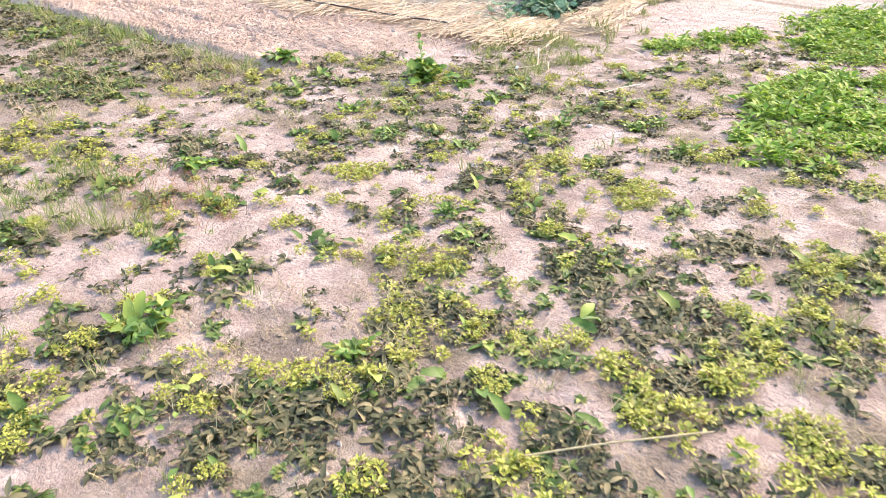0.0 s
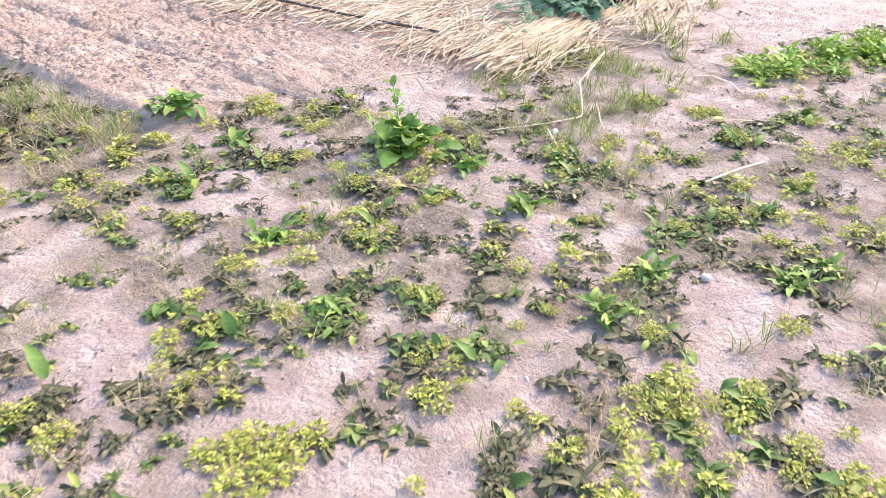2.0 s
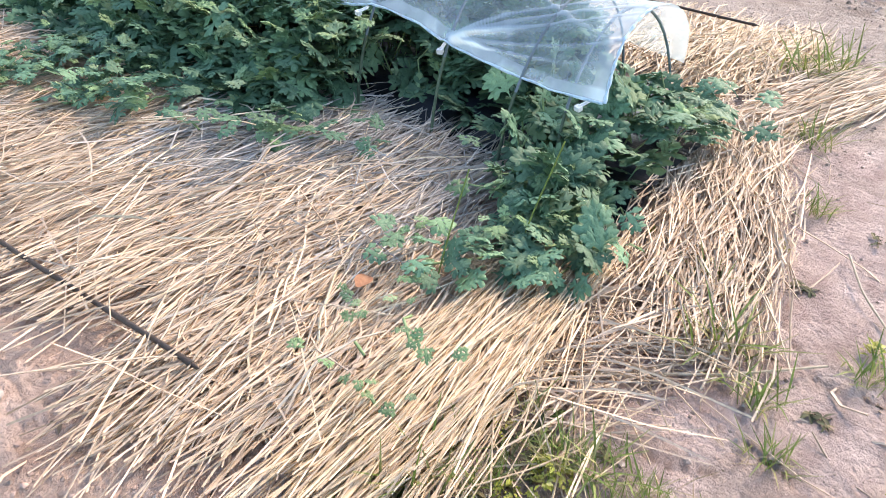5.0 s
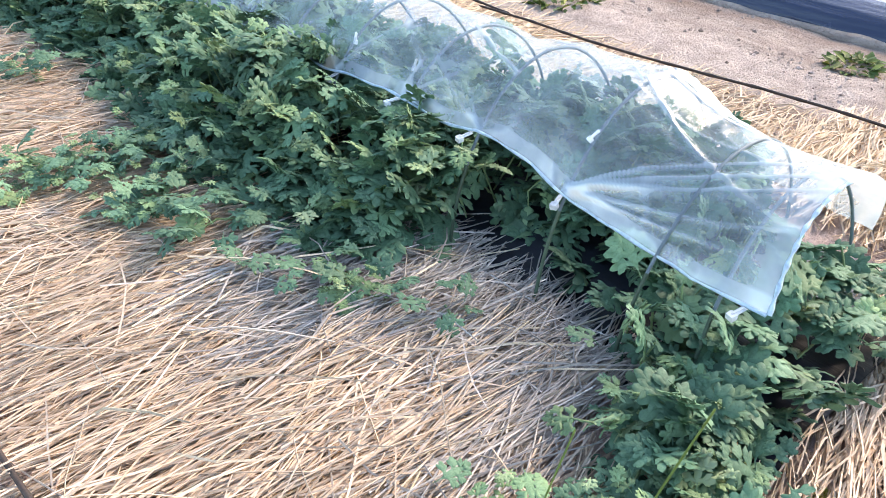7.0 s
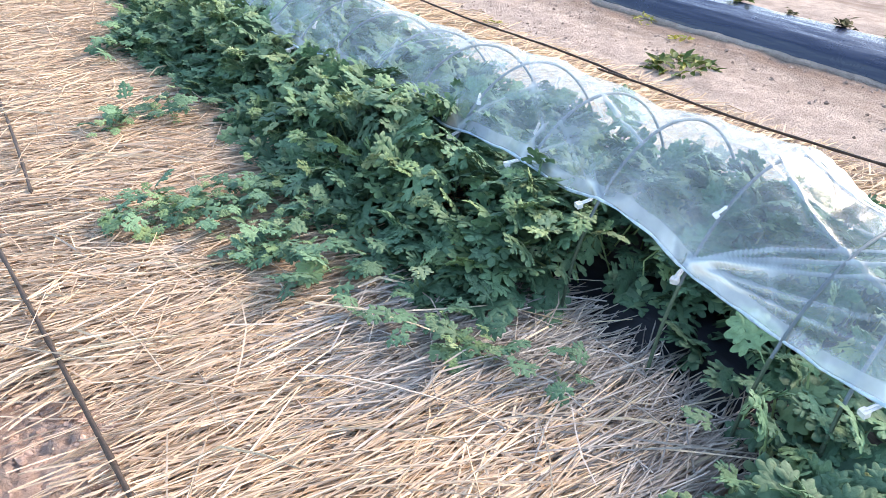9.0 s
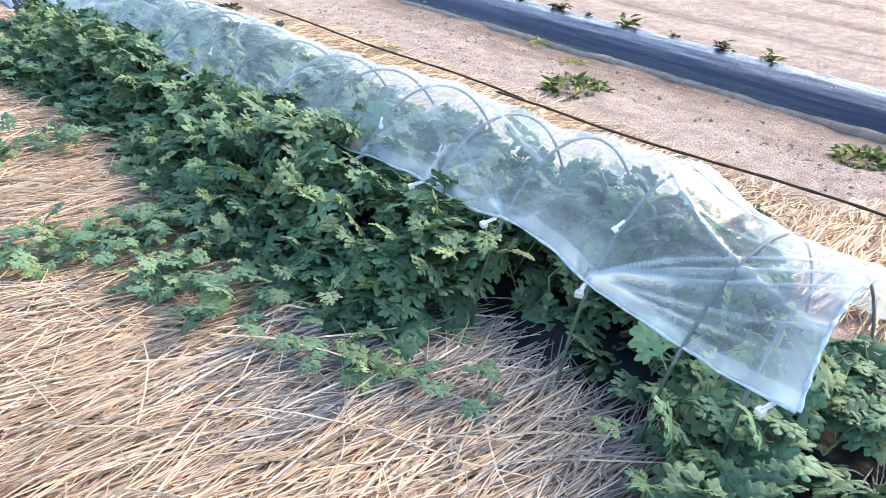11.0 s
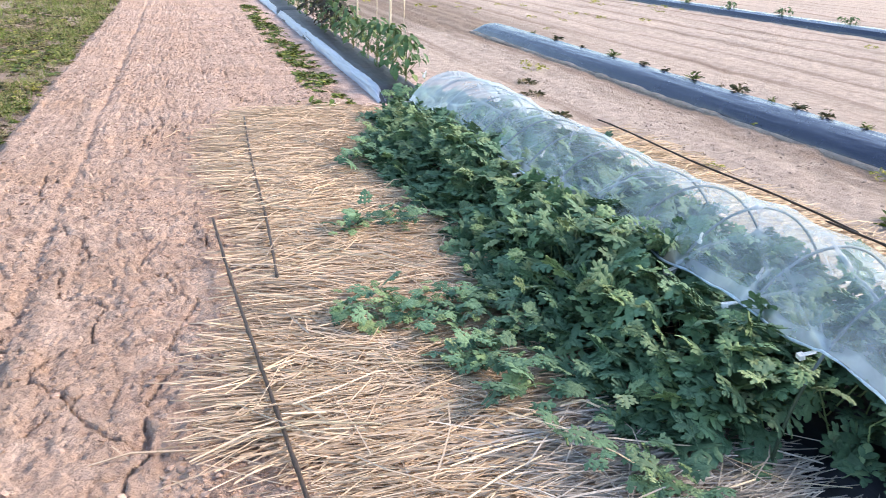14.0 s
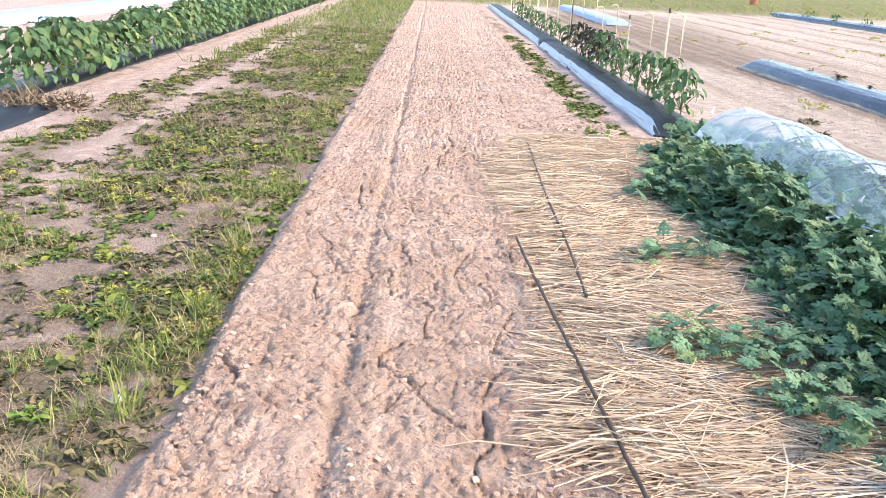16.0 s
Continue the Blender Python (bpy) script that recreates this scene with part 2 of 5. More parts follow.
def film_material():
    m = bpy.data.materials.new("clear_film")
    nt, ns, ln = nodes_of(m)
    ns.remove(ns["Principled BSDF"])
    pos = ns.new("ShaderNodeTexCoord").outputs["Object"]
    n1, n2 = tex(nt, pos, 7, 4), tex(nt, pos, 38, 4)
    gl = ns.new("ShaderNodeBsdfGlossy")
    gl.inputs["Color"].default_value = (0.95, 0.97, 1.0, 1)
    gl.inputs["Roughness"].default_value = 0.26
    df, tl = ns.new("ShaderNodeBsdfDiffuse"), ns.new("ShaderNodeBsdfTranslucent")
    # the blue tint is reflected sky put into the film's own colour
    df.inputs[0].default_value = tl.inputs[0].default_value = (0.74, 0.89, 1.0, 1)
    haze, coat, out = ns.new("ShaderNodeMixShader"), ns.new("ShaderNodeMixShader"), ns.new("ShaderNodeMixShader")
    haze.inputs[0].default_value = 0.55
    ln.new(df.outputs[0], haze.inputs[1])
    ln.new(tl.outputs[0], haze.inputs[2])
    coat.inputs[0].default_value = 0.34
    ln.new(haze.outputs[0], coat.inputs[1])
    ln.new(gl.outputs[0], coat.inputs[2])
    cl = ns.new("ShaderNodeBsdfTransparent")
    cl.inputs[0].default_value = (0.93, 0.96, 0.97, 1)
    fac = ns.new("ShaderNodeMapRange")
    fac.inputs[1].default_value, fac.inputs[2].default_value = 0.35, 0.75
    fac.inputs[3].default_value, fac.inputs[4].default_value = 0.16, 0.37
    ln.new(n1, fac.inputs[0])
    at, dbl = ns.new("ShaderNodeAttribute"), ns.new("ShaderNodeMath")
    at.attribute_name = "fold"           # doubled film where it is gathered, plus painted whitening for grazing sheen
    dbl.operation, dbl.use_clamp = "MULTIPLY_ADD", True
    dbl.inputs[1].default_value = 0.46
    ln.new(at.outputs["Fac"], dbl.inputs[0])
    ln.new(fac.outputs[0], dbl.inputs[2])
    ln.new(dbl.outputs[0], out.inputs[0])
    ln.new(cl.outputs[0], out.inputs[1])
    ln.new(coat.outputs[0], out.inputs[2])
    ln.new(bump(nt, n2, 0.35, 0.01), gl.inputs["Normal"])
    ln.new(out.outputs[0], ns["Material Output"].inputs[0])
    return m


def sheet_material(name, colour, rough):
    """Stretched plastic sheet with dust and small creases along it."""
    m = bpy.data.materials.new(name)
    nt, ns, ln = nodes_of(m)
    p = ns["Principled BSDF"]
    tc = ns.new("ShaderNodeTexCoord").outputs["Object"]
    mp = ns.new("ShaderNodeMapping")
    mp.inputs["Scale"].default_value = (6.0, 0.7, 6.0)
    ln.new(tc, mp.inputs[0])
    crease, dust = tex(nt, mp.outputs[0], 9, 5), tex(nt, tc, 3.0, 5, 0.7)
    col = mixc(nt, ramp(nt, dust, 0.66, 1.0), colour, (0.32, 0.29, 0.27))
    ln.new(col, p.inputs["Base Color"])
    rg = ns.new("ShaderNodeMapRange")
    rg.inputs[3].default_value, rg.inputs[4].default_value = rough, min(1, rough + 0.25)
    ln.new(dust, rg.inputs[0])
    ln.new(rg.outputs[0], p.inputs["Roughness"])
    p.inputs["Specular IOR Level"].default_value = 0.8 if rough < 0.2 else 0.4
    ln.new(bump(nt, crease, 0.3, 0.012), p.inputs["Normal"])
    return m


SOIL = soil_material()
FILM = film_material()
CLOD = stuff_mat("clod_soil", (0.38, 0.262, 0.205), (0.56, 0.41, 0.335), (0.28, 0.19, 0.15), 25, 0.95, 180, 0.6, 0.004, 0.4, True)
STRAW = stuff_mat("dry_straw", (0.66, 0.495, 0.35), (0.80, 0.645, 0.485), (0.54, 0.43, 0.335), 14, 0.55, 90, 0.3, 0.002, 0.55, True, 0.12, 0.4)
# golden by itself, with some warm sunlight put into the colour too
STRAW_GOLD = stuff_mat("golden_straw", (0.67, 0.50, 0.325), (0.82, 0.67, 0.48), (0.60, 0.46, 0.34), 14, 0.55, 90, 0.3, 0.002, 0.5, True, 0.12, 0.4)
# greyed straw, carries the tunnel's shade in its colour
STRAW_SHADED = stuff_mat("shaded_straw", (0.46, 0.41, 0.36), (0.64, 0.58, 0.52), (0.34, 0.31, 0.29), 14, 0.6, 90, 0.3, 0.002, 0.5, True, 0.1, 0.4)
STRAW_ONE = stuff_mat("single_straw", (0.64, 0.51, 0.33), (0.78, 0.68, 0.52), (0.50, 0.45, 0.38), 14, 0.55, 90, 0.3, 0.002, 0.5, False, 0.1, 0.4)
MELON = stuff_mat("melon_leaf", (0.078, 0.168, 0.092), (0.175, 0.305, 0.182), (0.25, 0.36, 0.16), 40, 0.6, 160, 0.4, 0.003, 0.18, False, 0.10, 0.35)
# darker copy of the leaf colour, painted shade for the inner foliage
MELON_SHADED = stuff_mat("melon_leaf_shaded", (0.06, 0.13, 0.075), (0.11, 0.20, 0.115), (0.16, 0.24, 0.12), 40, 0.6, 160, 0.4, 0.003, 0.15, True, 0.08, 0.35)
SHOOT = stuff_mat("young_shoot", (0.17, 0.28, 0.13), (0.27, 0.39, 0.20), (0.34, 0.43, 0.25), 40, 0.6, 160, 0.3, 0.002, 0.4, False, 0.25)
VINE = stuff_mat("vine_stem", (0.16, 0.24, 0.10), (0.26, 0.33, 0.16), None, 30, 0.6)
WEED = stuff_mat("weed_leaf", (0.052, 0.095, 0.022), (0.12, 0.18, 0.042), (0.31, 0.32, 0.08), 25, 0.6, 120, 0.3, 0.002, 0.5, True, 0.14)
WEED_ONE = stuff_mat("weed_leaf_single", (0.075, 0.14, 0.026), (0.16, 0.245, 0.050), (0.33, 0.37, 0.08), 25, 0.55, 120, 0.3, 0.002, 0.4, False, 0.14)
WEED_Y = stuff_mat("yellow_weed", (0.27, 0.295, 0.045), (0.45, 0.45, 0.085), (0.54, 0.48, 0.17), 25, 0.65, 120, 0.3, 0.002, 0.5, True, 0.18)
WEED_D = stuff_mat("dull_weed", (0.040, 0.046, 0.022), (0.105, 0.105, 0.046), (0.26, 0.21, 0.11), 25, 0.7, 120, 0.3, 0.002, 0.5, True, 0.08)
GRASS = stuff_mat("grass_blade", (0.14, 0.21, 0.045), (0.24, 0.30, 0.08), (0.42, 0.37, 0.18), 8, 0.6, 60, 0.2, 0.002, 0.5, True, 0.3)
LAWN = stuff_mat("bright_grass", (0.13, 0.25, 0.028), (0.24, 0.38, 0.05), (0.38, 0.44, 0.08), 8, 0.6, 60, 0.2, 0.002, 0.4, True, 0.32)
DRYGRASS = stuff_mat("dry_grass", (0.44, 0.35, 0.20), (0.58, 0.48, 0.30), (0.34, 0.24, 0.14), 8, 0.7, 60, 0.2, 0.002, 0.4, True, 0.2)
LITTER = stuff_mat("plant_litter", (0.14, 0.105, 0.075), (0.26, 0.20, 0.14), (0.40, 0.33, 0.24), 30, 0.9, 120, 0.3, 0.002, 0.4, True)
EGGLEAF = stuff_mat("broad_leaf", (0.072, 0.150, 0.066), (0.135, 0.230, 0.105), (0.24, 0.29, 0.11), 12, 0.55, 60, 0.4, 0.004, 0.25, False, 0.25)
EGGLEAF_J = stuff_mat("broad_leaf_far", (0.072, 0.150, 0.066), (0.135, 0.230, 0.105), (0.24, 0.29, 0.11), 12, 0.55, 60, 0.4, 0.004, 0.25, True, 0.25)
PURPLE = stuff_mat("dark_leaf", (0.030, 0.030, 0.024), (0.055, 0.05, 0.04), (0.06, 0.09, 0.03), 12, 0.6, 60, 0.4, 0.004, 0.3, True, 0.1)
STEM = stuff_mat("plant_stem", (0.13, 0.17, 0.06), (0.20, 0.22, 0.10), None, 20, 0.7)
BLACK = sheet_material("black_sheet", (0.010, 0.012, 0.018), 0.36)
BLUE = sheet_material("blue_black_sheet", (0.010, 0.018, 0.050), 0.12)
PALE = sheet_material("pale_sheet", (0.30, 0.38, 0.54), 0.4)
# pale colour stands for sky reflected in black plastic
SKY_SHEEN = sheet_material("sky_sheen_sheet", (0.42, 0.47, 0.57), 0.25)
ROD = stuff_mat("brown_rod", (0.045, 0.033, 0.026), (0.085, 0.062, 0.048), None, 30, 0.55, 200, 0.5, 0.002)
HOOP = stuff_mat("grey_hoop", (0.11, 0.145, 0.165), (0.17, 0.21, 0.23), None, 30, 0.5)
LEG = stuff_mat("green_leg", (0.055, 0.085, 0.055), (0.09, 0.13, 0.085), None, 30, 0.5)
CLIP = stuff_mat("white_clip", (0.72, 0.73, 0.74), (0.82, 0.82, 0.82), None, 20, 0.45, 100, 0.1)
STAKE = stuff_mat("cream_pipe", (0.62, 0.53, 0.40), (0.72, 0.64, 0.50), None, 15, 0.5, 90, 0.2)
BROWNPOST = stuff_mat("brown_stake", (0.11, 0.075, 0.055), (0.17, 0.12, 0.09), None, 15, 0.7)
RUST = stuff_mat("rusty_post", (0.30, 0.11, 0.06), (0.40, 0.17, 0.10), None, 15, 0.7)
STONE = stuff_mat("pale_stone", (0.38, 0.33, 0.30), (0.52, 0.46, 0.42), None, 40, 0.85, 160, 0.4)
REDLEAF = stuff_mat("dead_leaf", (0.34, 0.15, 0.08), (0.46, 0.25, 0.14), None, 40, 0.8)
FLOWER = stuff_mat("seed_head", (0.72, 0.70, 0.66), (0.82, 0.80, 0.78), None, 60, 0.9)


# ---- mesh helpers ----
def mesh_np(name, verts, faces, material, parent=None, smooth=True, label=""):
    """A mesh object from an (n, 3) array and an (m, 3 or 4) array."""
    verts, faces = np.asarray(verts, np.float32), np.asarray(faces, np.int32)
    k = faces.shape[1]
    me = bpy.data.meshes.new(name)
    me.vertices.add(len(verts))
    me.vertices.foreach_set("co", verts.ravel())
    me.loops.add(faces.size)
    me.loops.foreach_set("vertex_index", faces.ravel())
    me.polygons.add(len(faces))
    me.polygons.foreach_set("loop_start", np.arange(0, faces.size, k, dtype=np.int32))
    me.polygons.foreach_set("use_smooth", np.full(len(faces), smooth))
    me.update(calc_edges=True)
    me.materials.append(material)
    ob = new(name, me)
    if parent is not None:
        ob.parent = parent
    if label:
        ob["label"] = label
    return ob


def share(name, mesh, parent, m):
    """One more object on a mesh that is there already."""
    ob = new(name, mesh)
    ob.parent = parent
    ob.matrix_local = m
    return ob


def thing(name, loc, label, category, group="", kind=""):
    ob = new(name)
    ob.empty_display_size = 0.05
    ob.location = loc
    return tagged(ob, label, category, group, kind)


def join(pieces):
    """(verts, quads) of several into one."""
    vs, fs, n = [], [], 0
    for v, f in pieces:
        vs.append(v)
        fs.append(np.asarray(f) + n)
        n += len(v)
    return np.concatenate(vs), np.concatenate(fs)


def turned(v, yaw=0.0, pitch=0.0, roll=0.0, scale=1.0, move=(0, 0, 0)):
    m = np.array(Euler((pitch, roll, yaw), "XYZ").to_matrix())
    return (v * scale) @ m.T + np.asarray(move)


def spread(v, f, mats):
    """Copies of one shape under (n, 3, 4) matrices, as one set of verts and faces."""
    mats = np.asarray(mats)
    out = np.einsum("nij,vj->nvi", mats[:, :, :3], v) + mats[:, None, :, 3]
    idx = np.asarray(f)[None] + (np.arange(len(mats)) * len(v))[:, None, None]
    return out.reshape(-1, 3), idx.reshape(-1, np.asarray(f).shape[1])


def tube(points, radius, sides=6, taper=None):
    """(verts, quads) of a tube along points."""
    pts = np.asarray(points, float)
    n = len(pts)
    d = np.gradient(pts, axis=0)
    d /= np.linalg.norm(d, axis=1)[:, None] + 1e-9
    ref = np.array([0, 0, 1.0]) if abs(d[:, 2]).mean() < 0.8 else np.array([1.0, 0, 0])
    a = np.cross(d, ref)
    a /= np.linalg.norm(a, axis=1)[:, None] + 1e-9
    b = np.cross(d, a)
    r = np.full(n, radius) if taper is None else radius * np.asarray(taper)
    ang = np.arange(sides) * 2 * np.pi / sides
    v = pts[:, None] + r[:, None, None] * (np.cos(ang)[None, :, None] * a[:, None] + np.sin(ang)[None, :, None] * b[:, None])
    f = [[i * sides + j, i * sides + (j + 1) % sides, (i + 1) * sides + (j + 1) % sides, (i + 1) * sides + j] for i in range(n - 1) for j in range(sides)]
    return v.reshape(-1, 3), np.array(f)


def blade(length, width, rows=5, fold=0.25, curl=0.6, tip=0.1, power=0.8, wave=0.0):
    """A leaf from the origin along +y, folded on its midrib and curling down."""
    u = np.linspace(0, 1, rows)
    hw = width / 2 * np.clip(np.sin(np.pi * np.clip(u * 0.92 + 0.06, 0, 1)) ** power, tip, 1)
    ang = np.cumsum(np.full(rows, curl / rows))
    ys = np.concatenate([[0], np.cumsum(np.cos(ang[:-1]))]) * length / (rows - 1)
    zs = -np.concatenate([[0], np.cumsum(np.sin(ang[:-1]))]) * length / (rows - 1)
    w = wave * np.sin(u * 17)
    left = np.stack([-hw, ys, zs + hw * fold + w * hw], 1)
    mid = np.stack([0 * u, ys, zs], 1)
    right = np.stack([hw, ys, zs + hw * fold - w * hw], 1)
    v = np.stack([left, mid, right], 1).reshape(-1, 3)
    f = [[3 * i + j, 3 * i + j + 1, 3 * i + j + 4, 3 * i + j + 3] for i in range(rows - 1) for j in (0, 1)]
    return v, np.array(f)


def melon_leaf(length, lobes, seed):
    """A pinnate leaf along +y: notched lobes that fork at the tip, on a webbed rib."""
    r = np.random.default_rng(seed)
    curl = r.uniform(0.1, 0.8)

    def rib(u):
        return np.array((0.0, length * u * (1 - 0.10 * curl * u), -length * 0.42 * curl * u**2.3))

    pieces = []

    def paddle(root, ang, size, width, droop, cup, prof, lift=0.0):
        v = []
        for t, w in prof:
            w = width * w * r.uniform(0.85, 1.15)
            c = root + np.array((math.sin(ang), math.cos(ang), 0)) * size * t + np.array((0, 0, lift + size * (0.12 * t - droop * t * t)))
            side = np.array((math.cos(ang), -math.sin(ang), 0))
            for e in (-1, 0, 1):
                v.append(c + side * w * e + np.array((0, 0, cup * w * abs(e) + r.uniform(-1, 1) * 0.002 + (0.003 if e == 0 else 0))))
        f = [[3 * k + q, 3 * k + q + 1, 3 * k + q + 4, 3 * k + q + 3] for k in range(len(prof) - 1) for q in range(2)]
        pieces.append((np.array(v), np.array(f)))
        return v

    main = ((0.0, 0.50), (0.35, 0.46), (0.70, 0.72), (0.90, 0.58), (1.0, 0.14))
    twig = ((0.0, 0.55), (0.62, 0.85), (1.0, 0.20))

    def lobe(root, ang, size):
        droop, cup = r.uniform(0.0, 0.5), r.uniform(-0.35, 0.25)
        v = paddle(root, ang, size, size * 0.26, droop, cup, main)
        for e in (-1, 1):
            paddle(v[4], ang + e * r.uniform(0.55, 0.95), size * r.uniform(0.42, 0.60), size * 0.17, droop, cup, twig, -0.0015)

    for k in range(lobes):
        u = 0.10 + 0.52 * k / max(1, lobes - 1)
        reach = length * (0.36 + 0.18 * math.sin(math.pi * (k + 0.8) / (lobes + 0.2))) * (1.0 - 0.25 * k / lobes)
        for sd in (-1, 1):
            lobe(rib(u + 0.03 * sd * r.random()), sd * (math.radians(76) - math.radians(36) * k / lobes + r.normal(0, 0.12)), reach * r.uniform(0.85, 1.12))
    lobe(rib(0.60), r.normal(0, 0.08), length * 0.42)
    v = []
    for u in np.linspace(-0.25, 0.74, 6):
        c = rib(max(u, 0)) + np.array((0, min(u, 0) * length, min(u, 0) * length * 0.5))
        w = length * (0.012 if u < 0 else 0.05 + 0.06 * math.sin(math.pi * u / 0.8))
        v += [c + (-w, 0, 0.001), c + (0, 0, 0.005), c + (w, 0, 0.001)]
    f = [[3 * k + q, 3 * k + q + 1, 3 * k + q + 4, 3 * k + q + 3] for k in range(5) for q in range(2)]
    pieces.append((np.array(v), np.array(f)))
    return join(pieces)


def mat34(loc, yaw, tilt, roll, scale):
    m = Matrix.LocRotScale(loc, Euler((tilt, roll, yaw), "XYZ"), (scale, scale, scale))
    return np.array(m)[:3]


# ---- ground ----
def axis_steps(marks):
    """Coordinates from (from, to, step) stretches laid end to end."""
    out = [marks[0][0]]
    for a, b, s in marks:
        n = max(1, int(round((b - a) / s)))
        out.extend(np.linspace(a, b, n + 1)[1:])
    return np.array(out)


gx = axis_steps([(-600, -100, 100), (-100, -20, 8), (-20, -6, 0.8), (-6, -3.6, 0.1), (-3.6, -0.8, 0.036), (-0.8, 0.62, 0.0078), (0.62, 1.9, 0.014), (1.9, 3.0, 0.036), (3.0, 5.6, 0.05), (5.6, 14, 0.14), (14, 30, 0.8), (30, 110, 8), (110, 610, 100)])
gy = axis_steps([(-600, -100, 100), (-100, -20, 8), (-20, -4, 0.8), (-4, -2.6, 0.08), (-2.6, -0.3, 0.030), (-0.3, 1.0, 0.014), (1.0, 2.0, 0.016), (2.0, 4.6, 0.0095), (4.6, 6.0, 0.025), (6.0, 9.0, 0.05), (9, 18, 0.12), (18, 45, 0.35), (45, 110, 3), (110, 610, 100)])
GX, GY = np.meshgrid(gx, gy)
GZ = ground_z(GX, GY)
near = sstep(60, 35, np.hypot(GX, GY))
bank = 0.25 * sstep(31.5, 34, GY + 0.05 * GX) * (0.6 + 0.8 * vnoise(GX * 0.4, GY * 0.4, 2))
GZ = GZ * near + bank * sstep(100, 60, GY)
nx, ny = len(gx), len(gy)
ids = np.arange(nx * ny).reshape(ny, nx)
quads = np.stack([ids[:-1, :-1], ids[:-1, 1:], ids[1:, 1:], ids[1:, :-1]], -1).reshape(-1, 4)
ground = mesh_np("ground", np.stack([GX, GY, GZ], -1).reshape(-1, 3), quads, SOIL)
tagged(ground, "dry pinkish soil of a vegetable field with tilled cracked track", "ground", kind="structure")
kind_of = ground.data.color_attributes.new("soil_kind", "FLOAT_COLOR", "POINT")
R = np.clip(road(GX, GY) + 0.6 * sstep(-0.9, -0.6, GX) * sstep(1.9, 1.5, GX) * sstep(1.2, 1.6, GY), 0, 1)
R = np.maximum(R, 0.55 * sstep(2.8, 3.2, GX))
W = weedy(GX, GY)
litter_amount = np.clip(0.9 * W * sstep(0.30, 0.60, fbm(GX * 9, GY * 9, 3, 41)) + 0.20 * sstep(3.0, 4.0, GX) * sstep(0.50, 0.66, fbm(GX * 3.4, GY * 0.22, 4, 43)), 0, 1)
damp = sstep(11.0, 14.0, GY + 1.2 * (GX - 5.0) + 1.5 * (fbm(GX * 1.5, GY * 0.4, 3, 181) - 0.5)) * sstep(2.9, 3.3, GX) * sstep(7.4, 5.2, GX - 0.10 * (GY - 14)) * sstep(30, 25, GY)
litter_amount = litter_amount + 0.95 * (1 - 0.9 * np.exp(-((GX + 2.35 + 0.02 * (GY - 8)) / 0.22) ** 2) * sstep(4.0, 5.5, GY)) * sstep(-3.0, -2.7, GX) * sstep(-0.68, -0.80, GX) * sstep(1.2, 1.8, GY) * (0.45 + 0.55 * sstep(0.35, 0.6, fbm(GX * 2.5, GY * 2.5, 3, 49)))
litter_amount = litter_amount + 0.75 * sstep(1.0, 0.45, np.hypot((GX - 0.35) / 0.75, (GY + 0.72) / 0.42) + 0.8 * (fbm(GX * 4, GY * 4, 3, 191) - 0.5)) * (0.35 + 0.65 * sstep(0.4, 0.6, fbm(GX * 14, GY * 14, 3, 193)))
litter_amount = litter_amount + 0.55 * sstep(4.15, 4.45, GX + 0.25 * (fbm(GX * 2, GY * 1.2, 3, 187) - 0.5)) * sstep(4.93, 4.85, GX) * (0.4 + 0.6 * sstep(0.4, 0.6, fbm(GX * 7, GY * 5, 3, 189)))
litter_amount = np.clip(litter_amount + damp * (0.55 + 0.45 * np.sin(GX * 9.0) ** 2), 0, 1)
turfy = np.clip(sstep(30.5, 33, GY + 0.05 * GX) + 0.5 * sstep(12, 26, GY) * sstep(-3.0, -2.6, GX) * sstep(-0.6, -0.75, GX), 0, 1)
turfy = np.maximum(turfy, 0.2 * W * sstep(0.5, 0.8, vnoise(GX * 6, GY * 6, 47)))
rgba = np.stack([R, litter_amount, turfy, 0.95 * sstep(2.7, 3.1, GX)], -1).astype(np.float32)
kind_of.data.foreach_set("color", rgba.ravel())

# clods on the track
crng = np.random.default_rng(11)
ico = bmesh.new()
bmesh.ops.create_icosphere(ico, subdivisions=1, radius=1.0)
cv = np.array([v.co for v in ico.verts])
cf = np.array([[v.index for v in f.verts] for f in ico.faces])
ico.free()
clods = []
lump = [cv * crng.uniform(0.7, 1.25, (len(cv), 1)) * (1, 1, 0.5) for _ in range(6)]
while len(clods) < 17000:
    n = 4000
    x, y = crng.uniform(-0.72, 1.7, n), 1.0 + 13 * crng.random(n) ** 1.8
    keep = (road(x, y) > 0.4) & (crng.random(n) < 0.25 + 0.75 * sstep(1.5, 2.3, y)) & (crng.random(n) < 0.15 + 0.85 * sstep(0.42, 0.62, vnoise(x * 2.2, y * 2.2, 8)))
    for px, py, pz in zip(x[keep], y[keep], ground_z(x[keep], y[keep])):
        s = (0.003 + 0.012 * crng.random() ** 3) * (0.6 + 0.4 * min(1.0, max(0.0, py - 1.2)))
        clods.append(mat34((px, py, pz + s * 0.02), crng.uniform(0, 6.3), crng.uniform(-.3, .3), crng.uniform(-.3, .3), s))
groups = [spread(lump[k], cf, clods[k:17000:6]) for k in range(6)]
CRUMB = stuff_mat("crumb_soil", (0.34, 0.265, 0.22), (0.58, 0.48, 0.42), (0.22, 0.17, 0.14), 25, 0.95, 180, 0.6, 0.004, 0.45, True)
bits = []
